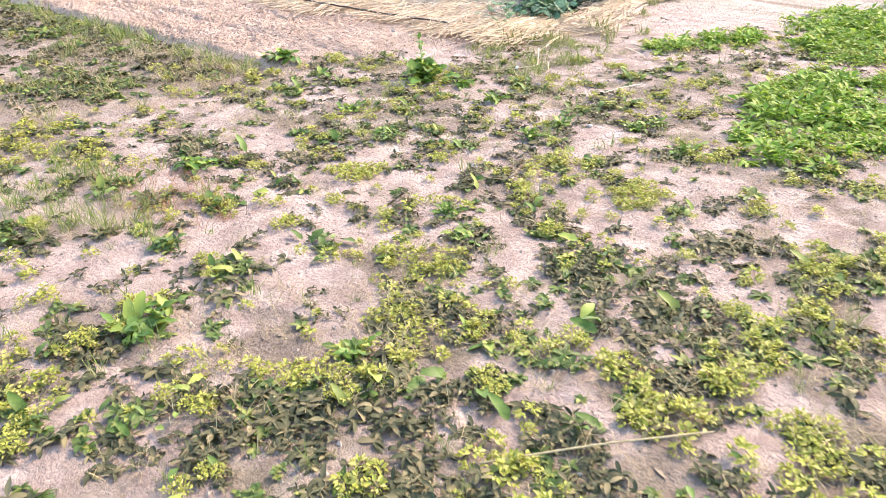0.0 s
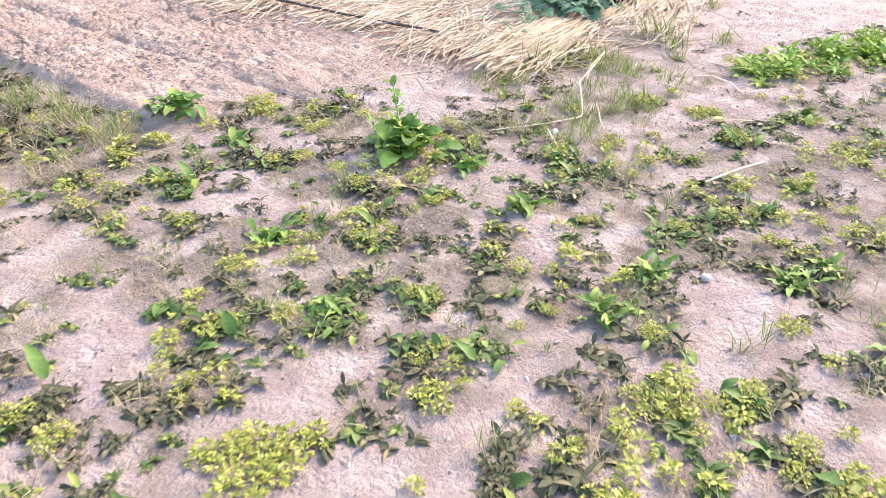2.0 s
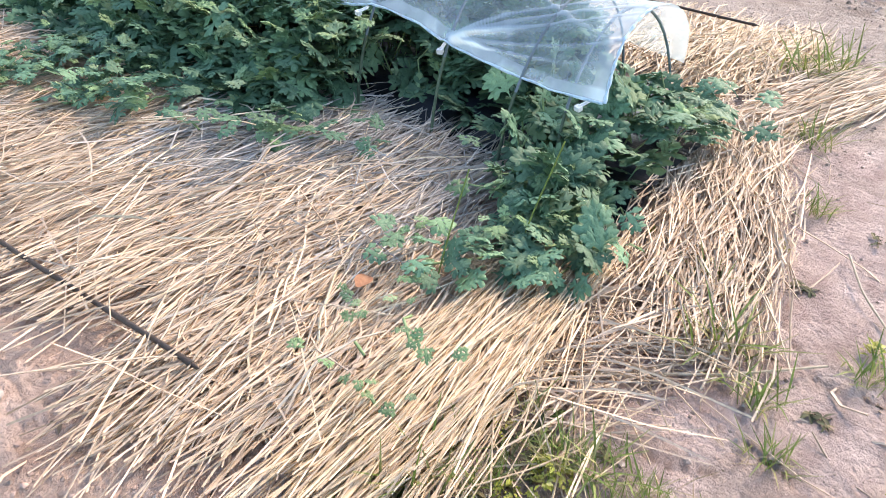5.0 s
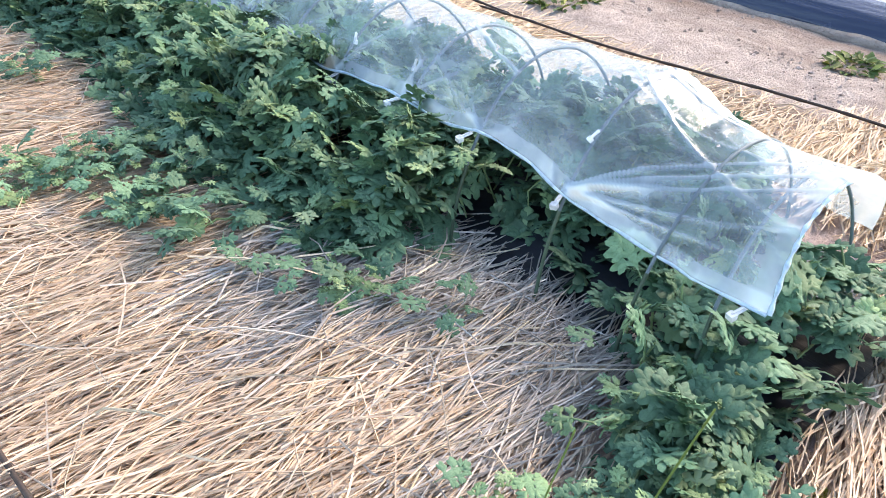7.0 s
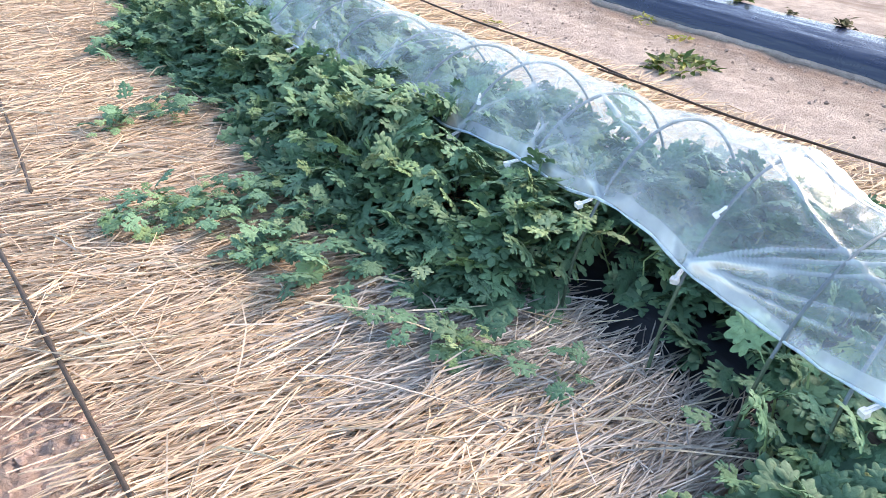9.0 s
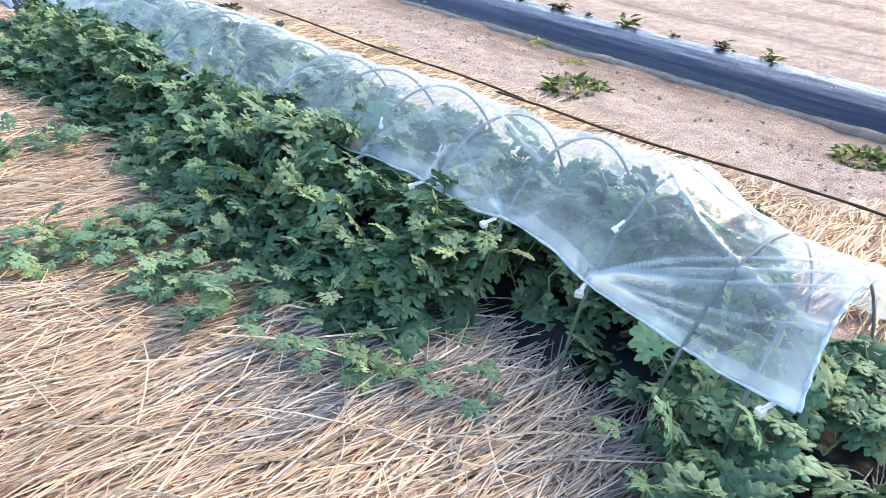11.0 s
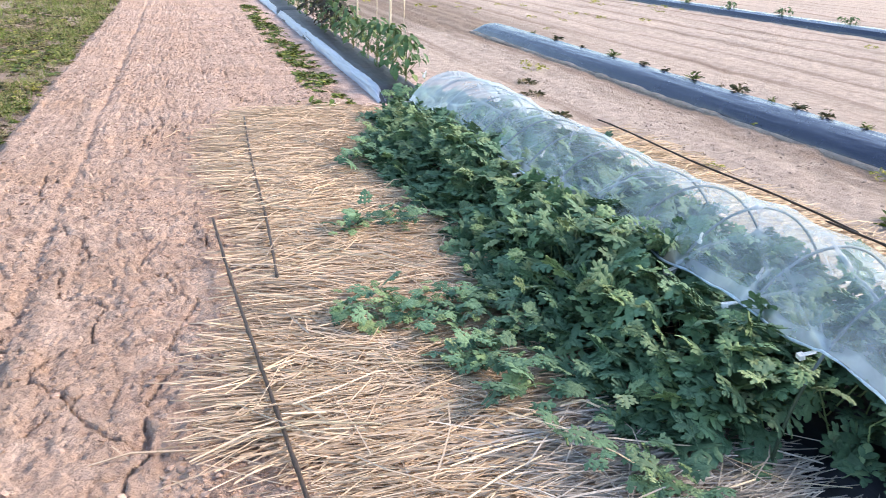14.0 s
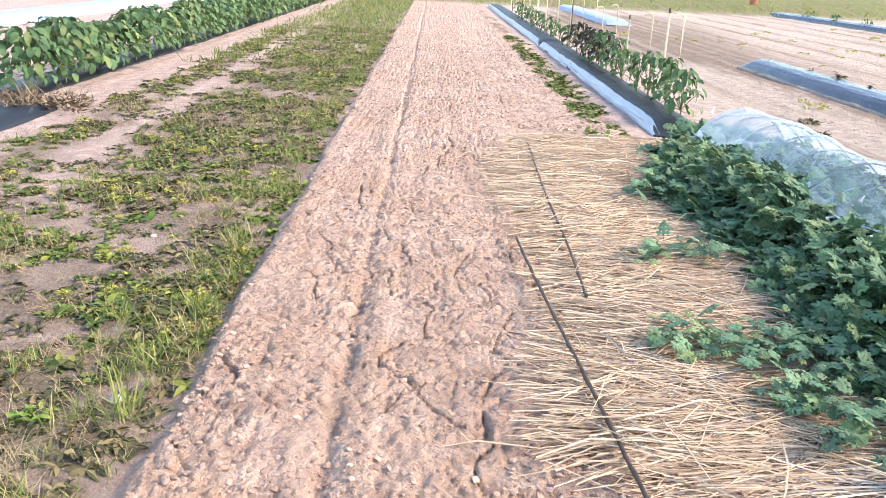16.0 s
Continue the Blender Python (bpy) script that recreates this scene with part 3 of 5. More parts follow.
while len(bits) < 9000:
    n = 4000
    x, y = crng.uniform(-4.0, 3.2, n), crng.uniform(-2.5, 1.3, n)
    keep = crng.random(n) < 0.25 + 0.75 * sstep(0.4, 0.62, vnoise(x * 3, y * 3, 18))
    for px, py, pz in zip(x[keep], y[keep], ground_z(x[keep], y[keep])):
        s = 0.0025 + 0.008 * crng.random() ** 3
        bits.append(mat34((px, py, pz + s * 0.1), crng.uniform(0, 6.3), crng.uniform(-.3, .3), crng.uniform(-.3, .3), s))
fieldbits = 0
while fieldbits < 2200:
    n = 3000
    x, y = 3.75 + 1.5 * crng.random(n) ** 0.8, 0.6 + 11 * crng.random(n) ** 1.5
    keep = crng.random(n) < 0.10 + 0.9 * sstep(0.42, 0.62, fbm(x * 3, y * 1.2, 2, 39))
    for px, py, pz in zip(x[keep], y[keep], ground_z(x[keep], y[keep])):
        s = 0.004 + 0.014 * crng.random() ** 3
        bits.append(mat34((px, py, pz + s * 0.05), crng.uniform(0, 6.3), crng.uniform(-.3, .3), crng.uniform(-.3, .3), s))
        fieldbits += 1
ov = np.array([(1, 0, 0), (0, 1, 0), (-1, 0, 0), (0, -1, 0), (0, 0, 0.7), (0, 0, -0.7)], float)
of = np.array([(0, 1, 4), (1, 2, 4), (2, 3, 4), (3, 0, 4), (1, 0, 5), (2, 1, 5), (3, 2, 5), (0, 3, 5)])
crumbs = [spread(ov * crng.uniform(0.7, 1.3, (6, 1)), of, bits[k::6]) for k in range(6)]
tagged(mesh_np("soil_crumbs", *join(crumbs), CRUMB, smooth=False), "small crumbs of dry soil among the weeds", "soil crumbs", kind="stuff")
tagged(mesh_np("soil_clods", *join(groups), CLOD, smooth=False), "crumbly pinkish clods of dry soil on the tilled track", "soil clods", kind="stuff")

# ---- straw mulch ----
srng = np.random.default_rng(23)


def straw_shape(seed):
    """A flattened stalk of unit length along +x, bent a little."""
    r = np.random.default_rng(seed)
    u = np.linspace(-0.5, 0.5, 4)
    pts = np.stack([u, 0.05 * r.uniform(-1, 1) * (1 - 4 * u * u) + 0.012 * r.uniform(-1, 1, 4), 0.02 * r.uniform(-1, 1, 4)], 1)
    v, f = tube(pts, 0.0044, 3, (0.9, 1, 1, 0.7))
    return v, f


straws = [straw_shape(k) for k in range(10)]


def straw_height(x, y):
    """Top of the straw layer over the soil."""
    return 0.018 + 0.045 * fbm(x * 2.3, y * 3.5, 3, 51) * sstep(0.15, 0.7, x)


def lay(n, xr, yr, length, turn, lift, seed, jitter=0.22, keep=None, thick=1.0):
    """Matrices for n stalks lying about along x, in a box."""
    r = np.random.default_rng(seed)
    out = []
    x, y = r.uniform(*xr, n), r.uniform(*yr, n)
    base = ground_z(x, y)
    for k in range(n):
        if keep is not None and not keep(x[k], y[k], r):
            continue
        ln = r.uniform(*length)
        yaw = turn(x[k], y[k]) + r.normal(0, jitter)
        z = base[k] + 0.006 + lift(x[k], y[k]) * r.random() ** 0.7
        m = Matrix.Translation((x[k], y[k], z)) @ Matrix.Rotation(yaw, 4, "Z") @ Matrix.Rotation(r.normal(0, 0.055), 4, "Y") @ Matrix.Rotation(r.uniform(0, 6.28), 4, "X") @ Matrix.Diagonal((ln, thick * r.uniform(0.42, 0.98), thick * r.uniform(0.35, 0.7), 1))
        out.append(np.array(m)[:3])
    return out


def left_edge(y):
    """Ragged outer ends of the straw over the track."""
    return 0.42 + 0.16 * (vnoise(y * 1.3, 0 * y, 61) - 0.5) * 2 - 0.12 * np.exp(-((y - 2.6) / 0.5) ** 2) + 0.28 * sstep(5.6, 6.6, y)


def straw_keep(x, y, r):
    if y < 0.99 + 0.03 * r.random() or (x > 1.42 and y < 1.30):
        return False
    if y < 1.35 and x < 0.50 + 0.9 * max(0.0, 1.30 - y):
        return False
    if x > 1.75 and y > 2.15 and r.random() < 0.75:
        return False
    if 1.72 < x < 2.3 and 1.36 < y < 2.16 and x > 1.77 + 0.3 * abs(y - 1.85) + 0.06 * r.random():
        return False
    if x < 0.85 and float(vnoise(np.array(x * 2.0), np.array(y * 4.5), 77)) < 0.40 and r.random() < 0.75:
        return False
    return x > float(left_edge(np.array(y))) + 0.16 + 0.25 * r.random() ** 2


def fan(x, y):
    return 0.10 * math.sin(y * 1.7) + 0.16 * math.exp(-((y - 1.0) / 0.5) ** 2) + 0.35 * (float(vnoise(np.array(x * 1.5), np.array(y * 2.0), 71)) - 0.5)


def straw_mass(name, rows, material, label):
    sets = [spread(*straws[k], rows[k::10]) for k in range(10) if rows[k::10]]
    return tagged(mesh_np(name, *join(sets), material, smooth=False), label, "straw mulch", kind="stuff")


layer = lambda x, y: float(straw_height(np.array(x), np.array(y)))
main = lay(32000, (0.35, 2.05), (0.80, STRAW_Y1), (0.26, 0.60), fan, layer, 3, 0.27, straw_keep, 0.80)
main += lay(3000, (0.45, 1.9), (0.95, STRAW_Y1 - 0.1), (0.18, 0.5), fan, lambda x, y: layer(x, y) + 0.02, 4, 0.8, straw_keep, 0.75)
# greyer stalks next to the plastic: the tunnel's shade as straw colour
shaded = [m for m in main if 1.15 < m[0][3] and m[1][3] < 2.3 and 1.2 < m[1][3] and m[0][3] + 0.25 * math.sin(m[1][3] * 7) > 1.25]
taken = {id(m) for m in shaded}
main = [m for m in main if id(m) not in taken]
straw_mass("straw_mulch", shaded, STRAW_SHADED, "greyish straw beside black plastic, tunnel shade put into its colour")
straw_main = straw_mass("straw_mulch", main, STRAW, "thick layer of pale dry rice straw beside the melon row")

corner = lay(1150, (0.80, 1.52), (0.70, 1.02), (0.35, 0.75), lambda x, y: 0.13 + 0.22 * (x - 1.1), lambda x, y: 0.06, 5, 0.11, lambda x, y, r: 0.74 + 0.05 * (x - 0.7) + 0.05 * r.random() < y < 1.00 - 0.10 * abs(x - 1.1), 0.75)
corner += lay(60, (0.55, 1.45), (0.52, 0.85), (0.25, 0.6), lambda x, y: 0.35, lambda x, y: 0.03, 15, 0.7, None, 0.65)
corner += lay(45, (0.66, 1.0), (0.68, 0.94), (0.3, 0.6), lambda x, y: 0.22, lambda x, y: 0.05, 17, 0.18, None, 0.65)
straw_mass("straw_bundle", corner, STRAW_GOLD, "golden straw heaped at the corner of the mulch")

front = lay(3400, (1.42, 2.75), (0.36, 1.15), (0.22, 0.5), lambda x, y: 0.28, lambda x, y: 0.038, 6, 0.22, lambda x, y, r: -0.15 < y - 0.60 - 0.30 * (x - 1.6) + 0.04 * r.normal() < 0.19 and 1.58 < x + 0.05 * r.normal() < 2.60, 0.85)
front += lay(170, (1.10, 1.60), (0.56, 0.86), (0.2, 0.45), lambda x, y: -0.5, lambda x, y: 0.03, 16, 0.6, None, 0.8)
front += lay(650, (2.55, 3.3), (0.58, 0.95), (0.35, 0.7), lambda x, y: -0.25, lambda x, y: 0.02, 7, 0.12, lambda x, y, r: y > 0.95 - 0.45 * (x - 2.4))
straw_mass("straw_mulch", front, STRAW, "pinkish dry straw laid before the end of the melon row")

far = lay(3600, (2.95, 3.80), (1.05, 6.0), (0.2, 0.45), lambda x, y: 0.1, lambda x, y: 0.02, 8, 0.35, lambda x, y, r: (r.random() < 0.45 + 0.55 * float(sstep(0.4, 0.6, vnoise(np.array(y * 1.4), np.array(x), 81))) or y < 1.8) and x < 3.75 - 0.1 * r.random())
far += lay(1000, (3.0, 3.85), (1.0, 1.75), (0.25, 0.5), lambda x, y: 0.12, lambda x, y: 0.035, 9, 0.2)
straw_mass("straw_mulch", far, STRAW_GOLD, "thin straw scattered along the far side of the tunnel")

stray = lay(150, (-0.2, 3.2), (-0.3, 6.5), (0.12, 0.40), lambda x, y: 0.0, lambda x, y: 0.004, 10, 1.2, lambda x, y, r: x < 0.55 or y < 0.9)
straw_mass("loose_straw", stray, STRAW, "single dry stalks lying loose on the bare soil")

# single stalks that show on top of the layer
stalk_mesh = []
for k in range(8):
    v, f = straw_shape(200 + k)
    ob = mesh_np("stalk", v, f, STRAW_ONE, straw_main, False)
    stalk_mesh.append(ob.data)
    bpy.data.objects.remove(ob)
tops = lay(420, (0.5, 1.75), (1.0, 5.2), (0.22, 0.55), fan, lambda x, y: layer(x, y) * 0.4, 12, 0.45, straw_keep)[:260]
for k, m in enumerate(tops):
    m4 = Matrix([*[tuple(r) for r in m], (0, 0, 0, 1)])
    m4.translation.z += 0.035
    share("stalk", stalk_mesh[k % 8], straw_main, m4)


# ---- rods that hold the straw ----
def rod(ends, z, label):
    (x0, y0), (x1, y1) = ends
    base = thing("garden_rod", (x0, y0, gz(x0, y0)), label, "rod", "rods on the straw")
    n = 60
    u = np.linspace(0, 1, n)
    r = np.random.default_rng(int(abs(x0 * 97 + y0 * 13)))
    px, py = (x1 - x0) * u, (y1 - y0) * u
    pz = z - gz(x0, y0) + ground_z(x0 + px, y0 + py) * 0.2 + 0.006 * np.sin(u * 9 + r.uniform(0, 6)) + 0.01 * u * (1 - u)
    pts = np.stack([px + 0.006 * np.sin(u * 7), py, pz], 1)
    v, f = tube(pts, 0.0062, 7, 1 + 0.28 * (np.arange(n) % 5 == 0))
    mesh_np("pole", v, f, ROD, base)
    for e in (0, -1):
        d = pts[1] - pts[0] if e == 0 else pts[-1] - pts[-2]
        d = d / np.linalg.norm(d) * 0.02
        mesh_np("tip", *tube([pts[e], pts[e] + (-d if e == 0 else d)], 0.0062, 7, (1, 0.35)), ROD, base)
    return base


rod(((0.702, 3.395), (0.790, 6.35)), 0.085, "thin dark brown rod lying along the straw mulch")
rod(((0.676, 1.243), (0.490, 4.128)), 0.085, "thin dark brown rod lying along the straw mulch")
rod(((3.70, 1.30), (3.50, 3.6)), 0.07, "thin dark rod lying on thin straw")
rod(((3.55, 3.45), (3.50, 6.09)), 0.07, "thin dark rod lying on thin straw")

# ---- tunnel ----
TC, TA, TH = 2.21, 0.375, 0.61       # centre line, half width, height
HOOPS = [1.62 + 0.3275 * k for k in range(14)]


def hoop_top(y):
    """Height of the tunnel along its length: it slumps at the open end."""
    return np.interp(y, [1.1, 1.2, 1.45, 1.62, 1.75, 2.1, 2.45, 2.75, 3.0, 3.6, 4.1, 4.6, 5.05, 6.0], [0.485, 0.49, 0.52, 0.57, 0.575, 0.535, 0.545, 0.54, 0.515, 0.49, 0.50, 0.48, 0.505, 0.46])


def film_edge(y):
    """Height of the film's lower edge on the open side."""
    e = np.interp(y, [1.1, 1.25, 1.6, 1.75, 2.2, 2.6, 2.9, 3.55, 4.55, 5.85], [0.305, 0.293, 0.345, 0.375, 0.37, 0.35, 0.37, 0.335, 0.29, 0.27])
    return e + 0.008 * np.sin(y * 11) + 0.018 * (fbm(y * 6, y * 0, 3, 171) - 0.5)


tunnel = thing("row_tunnel", (TC, 1.12, gz(TC, 1.12)), "low row tunnel of clear plastic film on hoops, side rolled up", "row tunnel")


def local(v):
    return np.asarray(v, float) - np.array(tunnel.location)


fu, fy = np.linspace(0, 1, 200), np.linspace(1.10, 5.90, 560)
FU, FY = np.meshgrid(fu, fy)
top = hoop_top(FY)
e_l = np.clip(film_edge(FY) / top, 0, 0.98)
e_r = np.clip((0.16 + 0.05 * np.sin(FY * 5) + 0.10 * sstep(2.0, 1.2, FY)) / top, 0.02, 0.9)
th0, th1 = np.pi - np.arcsin(e_l), np.arcsin(e_r)
TH_ = th0 + (th1 - th0) * FU
sag_phase = (FY - HOOPS[0]) / 0.3275
sag = np.where(FY < HOOPS[0], 0.030 * np.sin(np.pi * np.clip((HOOPS[0] - FY) / 0.5, 0, 1)), 0.014 * np.sin(np.pi * sag_phase) ** 2)
r3 = np.random.default_rng(5)
crease = np.zeros_like(FY)
for k in range(90):
    hy, u0 = HOOPS[k % 14] if k > 5 else 1.62, r3.uniform(0.0, 1.0)
    if k < 6:
        u0 = (0.0, 0.02, 0.35, 0.4, 0.5, 0.7)[k]
    dy, du = r3.uniform(-0.5, 0.5), r3.uniform(-0.5, 0.5)
    if k < 6:
        dy, du = -0.5, (0.45, 0.30, 0.1, -0.2, 0.15, -0.1)[k]
    t = np.clip(((FY - hy) * dy + (FU - u0) * du) / (dy * dy + du * du), 0, 1)
    d = np.hypot(FY - hy - t * dy, FU - u0 - t * du)
    crease += (0.016 + 0.014 * r3.random()) * np.exp(-(d / (0.007 + 0.010 * t)) ** 2) * (1 - 0.7 * t)
pleat = np.zeros_like(FY)
for k in range(5):
    u1 = 0.10 + 0.52 * (k + 0.8 * r3.random()) / 5
    y1 = 1.10 + 0.16 * r3.random() * (k % 3 == 0)
    du, dy = u1 - 0.015, y1 - 1.62
    t = np.clip(((FY - 1.62) * dy + (FU - 0.015) * du) / (dy * dy + du * du), 0, 1)
    d = np.hypot(FY - 1.62 - t * dy, FU - 0.015 - t * du)
    pleat += r3.uniform(0.4, 1.0) * np.exp(-(d / (0.0042 + 0.003 * t)) ** 2) * sstep(1.0, 0.5, t * r3.uniform(0.6, 1.2))
for k in range(26):
    hy, u0, side = HOOPS[k % 13], (0.0, 0.38)[k // 13], (-1, 1)[k % 2]
    for q in range(3):
        dy, du = side * r3.uniform(0.18, 0.42), r3.uniform(0.03, 0.32) * (1 if k < 13 else r3.choice([-1, 1]))
        t = np.clip(((FY - hy) * dy + (FU - u0) * du) / (dy * dy + du * du), 0, 1)
        d = np.hypot(FY - hy - t * dy, FU - u0 - t * du)
        pleat += r3.uniform(0.3, 0.9) * np.exp(-(d / (0.0042 + 0.005 * t)) ** 2) * (1 - t)
pleat = np.clip(pleat, 0, 1.2)
wr1 = 1 - np.abs(2 * fbm(FY * 4 + FU * 2.5, FU * 5 - FY * 1.5, 2, 161) - 1)
rad = 1 - sag / TH + 0.6 * crease + 0.012 * pleat + 0.006 * sstep(0.85, 1.0, wr1) + 0.018 * (fbm(FY * 3, FU * 4, 3, 91) - 0.5) + 0.010 * (fbm(FY * 14, FU * 9, 2, 93) - 0.5)
FX = TC + (TA + 0.012) * np.cos(TH_) * rad
FZ = (top + 0.012) * np.sin(TH_) * rad + 0.004
FYY = FY + 0.02 * np.sin(FU * 6.3) * sstep(1.5, 1.1, FY) + 0.06 * sstep(1.3, 1.1, FY) * (FU - 0.5)
vf = local(np.stack([FX, FYY, FZ], -1).reshape(-1, 3))
iu = np.arange(len(fu) * len(fy)).reshape(len(fy), len(fu))
qf = np.stack([iu[:-1, :-1], iu[:-1, 1:], iu[1:, 1:], iu[1:, :-1]], -1).reshape(-1, 4)
film = mesh_np("film", vf, qf, FILM, tunnel, True, "wrinkled clear plastic film")
fold_sheen = film.data.color_attributes.new("fold", "FLOAT_COLOR", "POINT")
ridge = 1 - np.abs(2 * fbm(FY * 4 + FU * 2.5, FU * 5 - FY * 1.5, 2, 161) - 1)
ridge2 = 1 - np.abs(2 * fbm(FY * 7 - FU * 5, FU * 6 + FY * 3, 2, 163) - 1)
# FU 0.42 and FY 3.6 terms paint grazing sheen on back and far end
fold = np.clip(0.16 * sstep(0.93, 0.995, ridge) + 0.12 * sstep(0.94, 0.995, ridge2) + 0.5 * crease / 0.022 + 0.8 * pleat + 0.22 * sstep(0.42, 0.72, FU) + 0.55 * sstep(3.6, 5.8, FY) + 0.42 * sstep(0.045, 0.034, FU) + 0.5 * sstep(1.22, 1.10, FY), 0, 1)
fold_sheen.data.foreach_set("color", np.repeat(fold.ravel()[:, None], 4, 1).astype(np.float32).ravel())
# gathered hem along the rolled-up side
HEM = stuff_mat("rolled_film", (0.40, 0.52, 0.62), (0.62, 0.72, 0.78), None, 18, 0.35, 70, 0.4, 0.004, 0.5, False, 0.3, 0.5)
hem_pts = np.stack([FX[::3, 0] - 0.006, FYY[::3, 0], FZ[::3, 0]], 1)
v, f = tube(local(hem_pts), 0.0038, 6, 1 + 0.35 * np.sin(np.arange(len(hem_pts)) * 0.9) * np.sin(np.arange(len(hem_pts)) * 0.37))
mesh_np("hem", v, f, HEM, tunnel, True, "whitish rolled hem of film")
end_pts = np.stack([FX[0, :88], FYY[0, :88] - 0.004, FZ[0, :88]], 1)
mesh_np("end_hem", *tube(local(end_pts), 0.0045, 6, 1 + 0.3 * np.sin(np.arange(88) * 0.6)), HEM, tunnel, True, "whitish gathered end of film")


def hoop(y, top_z, lean=0.0, half=TA):
    a = np.linspace(0, np.pi, 40)
    pts = np.stack([TC - half * np.cos(a), y + lean * np.sin(a), top_z * np.sin(a)], 1)
    s0 = 7
    legs = pts[:s0 + 1], pts[s0:]
    v, f = tube(local(legs[1]), 0.0047, 6)
    ob = mesh_np("hoop", v, f, HOOP, tunnel)
    lower = legs[0].copy()
    lower[0, 2] = gz(lower[0, 0], y) - 0.03
    mesh_np("leg", *tube(local(lower), 0.0052, 6), LEG, ob, True, "dark green coated leg")
    return ob


hoop(1.16, float(hoop_top(1.16)) - 0.01, 0.03)
hoop(1.36, float(hoop_top(1.36)) - 0.01, -0.02)
for k, hy in enumerate(HOOPS):
    hoop(hy, float(hoop_top(hy)), 0.02 * math.sin(k * 2.3))


def clip_shape():
    bm = bmesh.new()
    bmesh.ops.create_cube(bm, size=1.0)
    bmesh.ops.scale(bm, vec=(0.050, 0.013, 0.011), verts=bm.verts)
    bmesh.ops.bevel(bm, geom=list(bm.edges), offset=0.005, segments=2, affect="EDGES")
    jaw = bmesh.ops.create_cube(bm, size=1.0)["verts"]
    bmesh.ops.scale(bm, vec=(0.016, 0.018, 0.014), verts=jaw)
    bmesh.ops.translate(bm, vec=(0.020, 0, -0.003), verts=jaw)
    me = bpy.data.meshes.new("clip")
    bm.to_mesh(me)
    bm.free()
    me.materials.append(CLIP)
    return me


CLIP_ME = clip_shape()
for cy in (1.12, 1.62, 1.98, 2.30, 2.60, 2.92, 3.545, 3.90, 4.566, 5.864):
    cz = float(film_edge(cy))
    cx = TC - TA * math.sqrt(max(0.0, 1 - (cz / float(hoop_top(cy))) ** 2)) - 0.008
    share("clip", CLIP_ME, tunnel, pose(*local((cx - 0.02, cy, cz)), 8 * math.sin(cy * 9), 12, 20 * math.sin(cy * 5) + 180))
for cy in (1.62, 2.30, 2.60, 3.85, 5.86):
    tp = float(hoop_top(cy))
    ang = 2.2
    share("clip", CLIP_ME, tunnel, pose(*local((TC + TA * math.cos(ang), cy, tp * math.sin(ang) + 0.02)), 0, 60 + 20 * math.sin(cy * 3), 25 * math.sin(cy * 7) + 180) @ Matrix.Diagonal((0.75, 0.75, 0.75, 1)))
share("clip", CLIP_ME, tunnel, pose(*local((TC - 0.20, 5.93, 0.46)), 0, 60, 200))

# plastic under the melons
pu, py_ = np.linspace(0, 1, 50), np.linspace(0.93, 6.35, 260)
PU, PY = np.meshgrid(pu, py_)
PX = 1.80 + 0.93 * PU + 0.03 * np.sin(PY * 4) * (1 - PU)
PZ = ground_z(PX, PY) + 0.008 + 0.035 * np.sin(np.pi * PU) + 0.014 * fbm(PX * 9, PY * 7, 3, 95)
ip = np.arange(PU.size).reshape(PU.shape)
qp = np.stack([ip[:-1, :-1], ip[:-1, 1:], ip[1:, 1:], ip[1:, :-1]], -1).reshape(-1, 4)
tagged(mesh_np("mulch_film", np.stack([PX, PY, PZ], -1).reshape(-1, 3), qp, BLACK), "black plastic mulch film under the melon plants", "mulch film")

# ---- melon plants ----
mrng = np.random.default_rng(31)
LEAF = []
for k in range(8):
    v, f = melon_leaf(0.15, (3, 3, 4, 3)[k % 4], 300 + k)
    ob = mesh_np("leaf", v, f, MELON)
    LEAF.append((ob.data, v, f))
    bpy.data.objects.remove(ob)
YOUNG = []
for k in range(3):
    v, f = melon_leaf(0.075, 3, 340 + k)
    ob = mesh_np("leaf", v, f, SHOOT)
    YOUNG.append(ob.data)
    bpy.data.objects.remove(ob)


def canopy_left(y):
    return 1.50 - 0.06 * np.sin(y * 2.7 + 0.5) + 0.05 * np.exp(-((y - 2.45) / 0.35) ** 2) + 0.10 * sstep(5.2, 6.2, y) + 0.50 * sstep(2.15, 1.88, y)


def canopy(x, y):
    """Height of the foliage's top."""
    l = canopy_left(y)
    h = 0.27 * sstep(0, 0.34, x - l) ** 0.8 + 0.05 + 0.10 * np.exp(-((y - 2.85) / 0.3) ** 2 - ((x - 1.85) / 0.2) ** 2) + 0.09 * (vnoise(x * 5, y * 5, 97) - 0.5) * sstep(0, 0.3, x - l)
    inside = np.clip((x - TC) / TA, -0.97, 0.97)
    lid = np.where(x > 1.98, hoop_top(y) * np.sqrt(1 - inside**2) - 0.09, 9)
    return np.clip(np.minimum(h, np.where(x > 1.98, np.maximum(lid, 0.05), 9)), 0.03, 1) * (1 - 0.35 * sstep(4.8, 6.2, y))


def place_leaf(x, y, top, r):
    depth = r.random() ** 1.6
    z = gz(x, y) + max(0.03, top * (1 - 0.55 * depth) + r.normal(0, 0.012))
    yaw = math.radians(r.uniform(20, 160)) if r.random() < 0.65 else r.uniform(0, 6.28)
    return (x, y, z), yaw, r.normal(0.32, 0.48), r.normal(0, 0.46), r.uniform(0.45, 0.95)


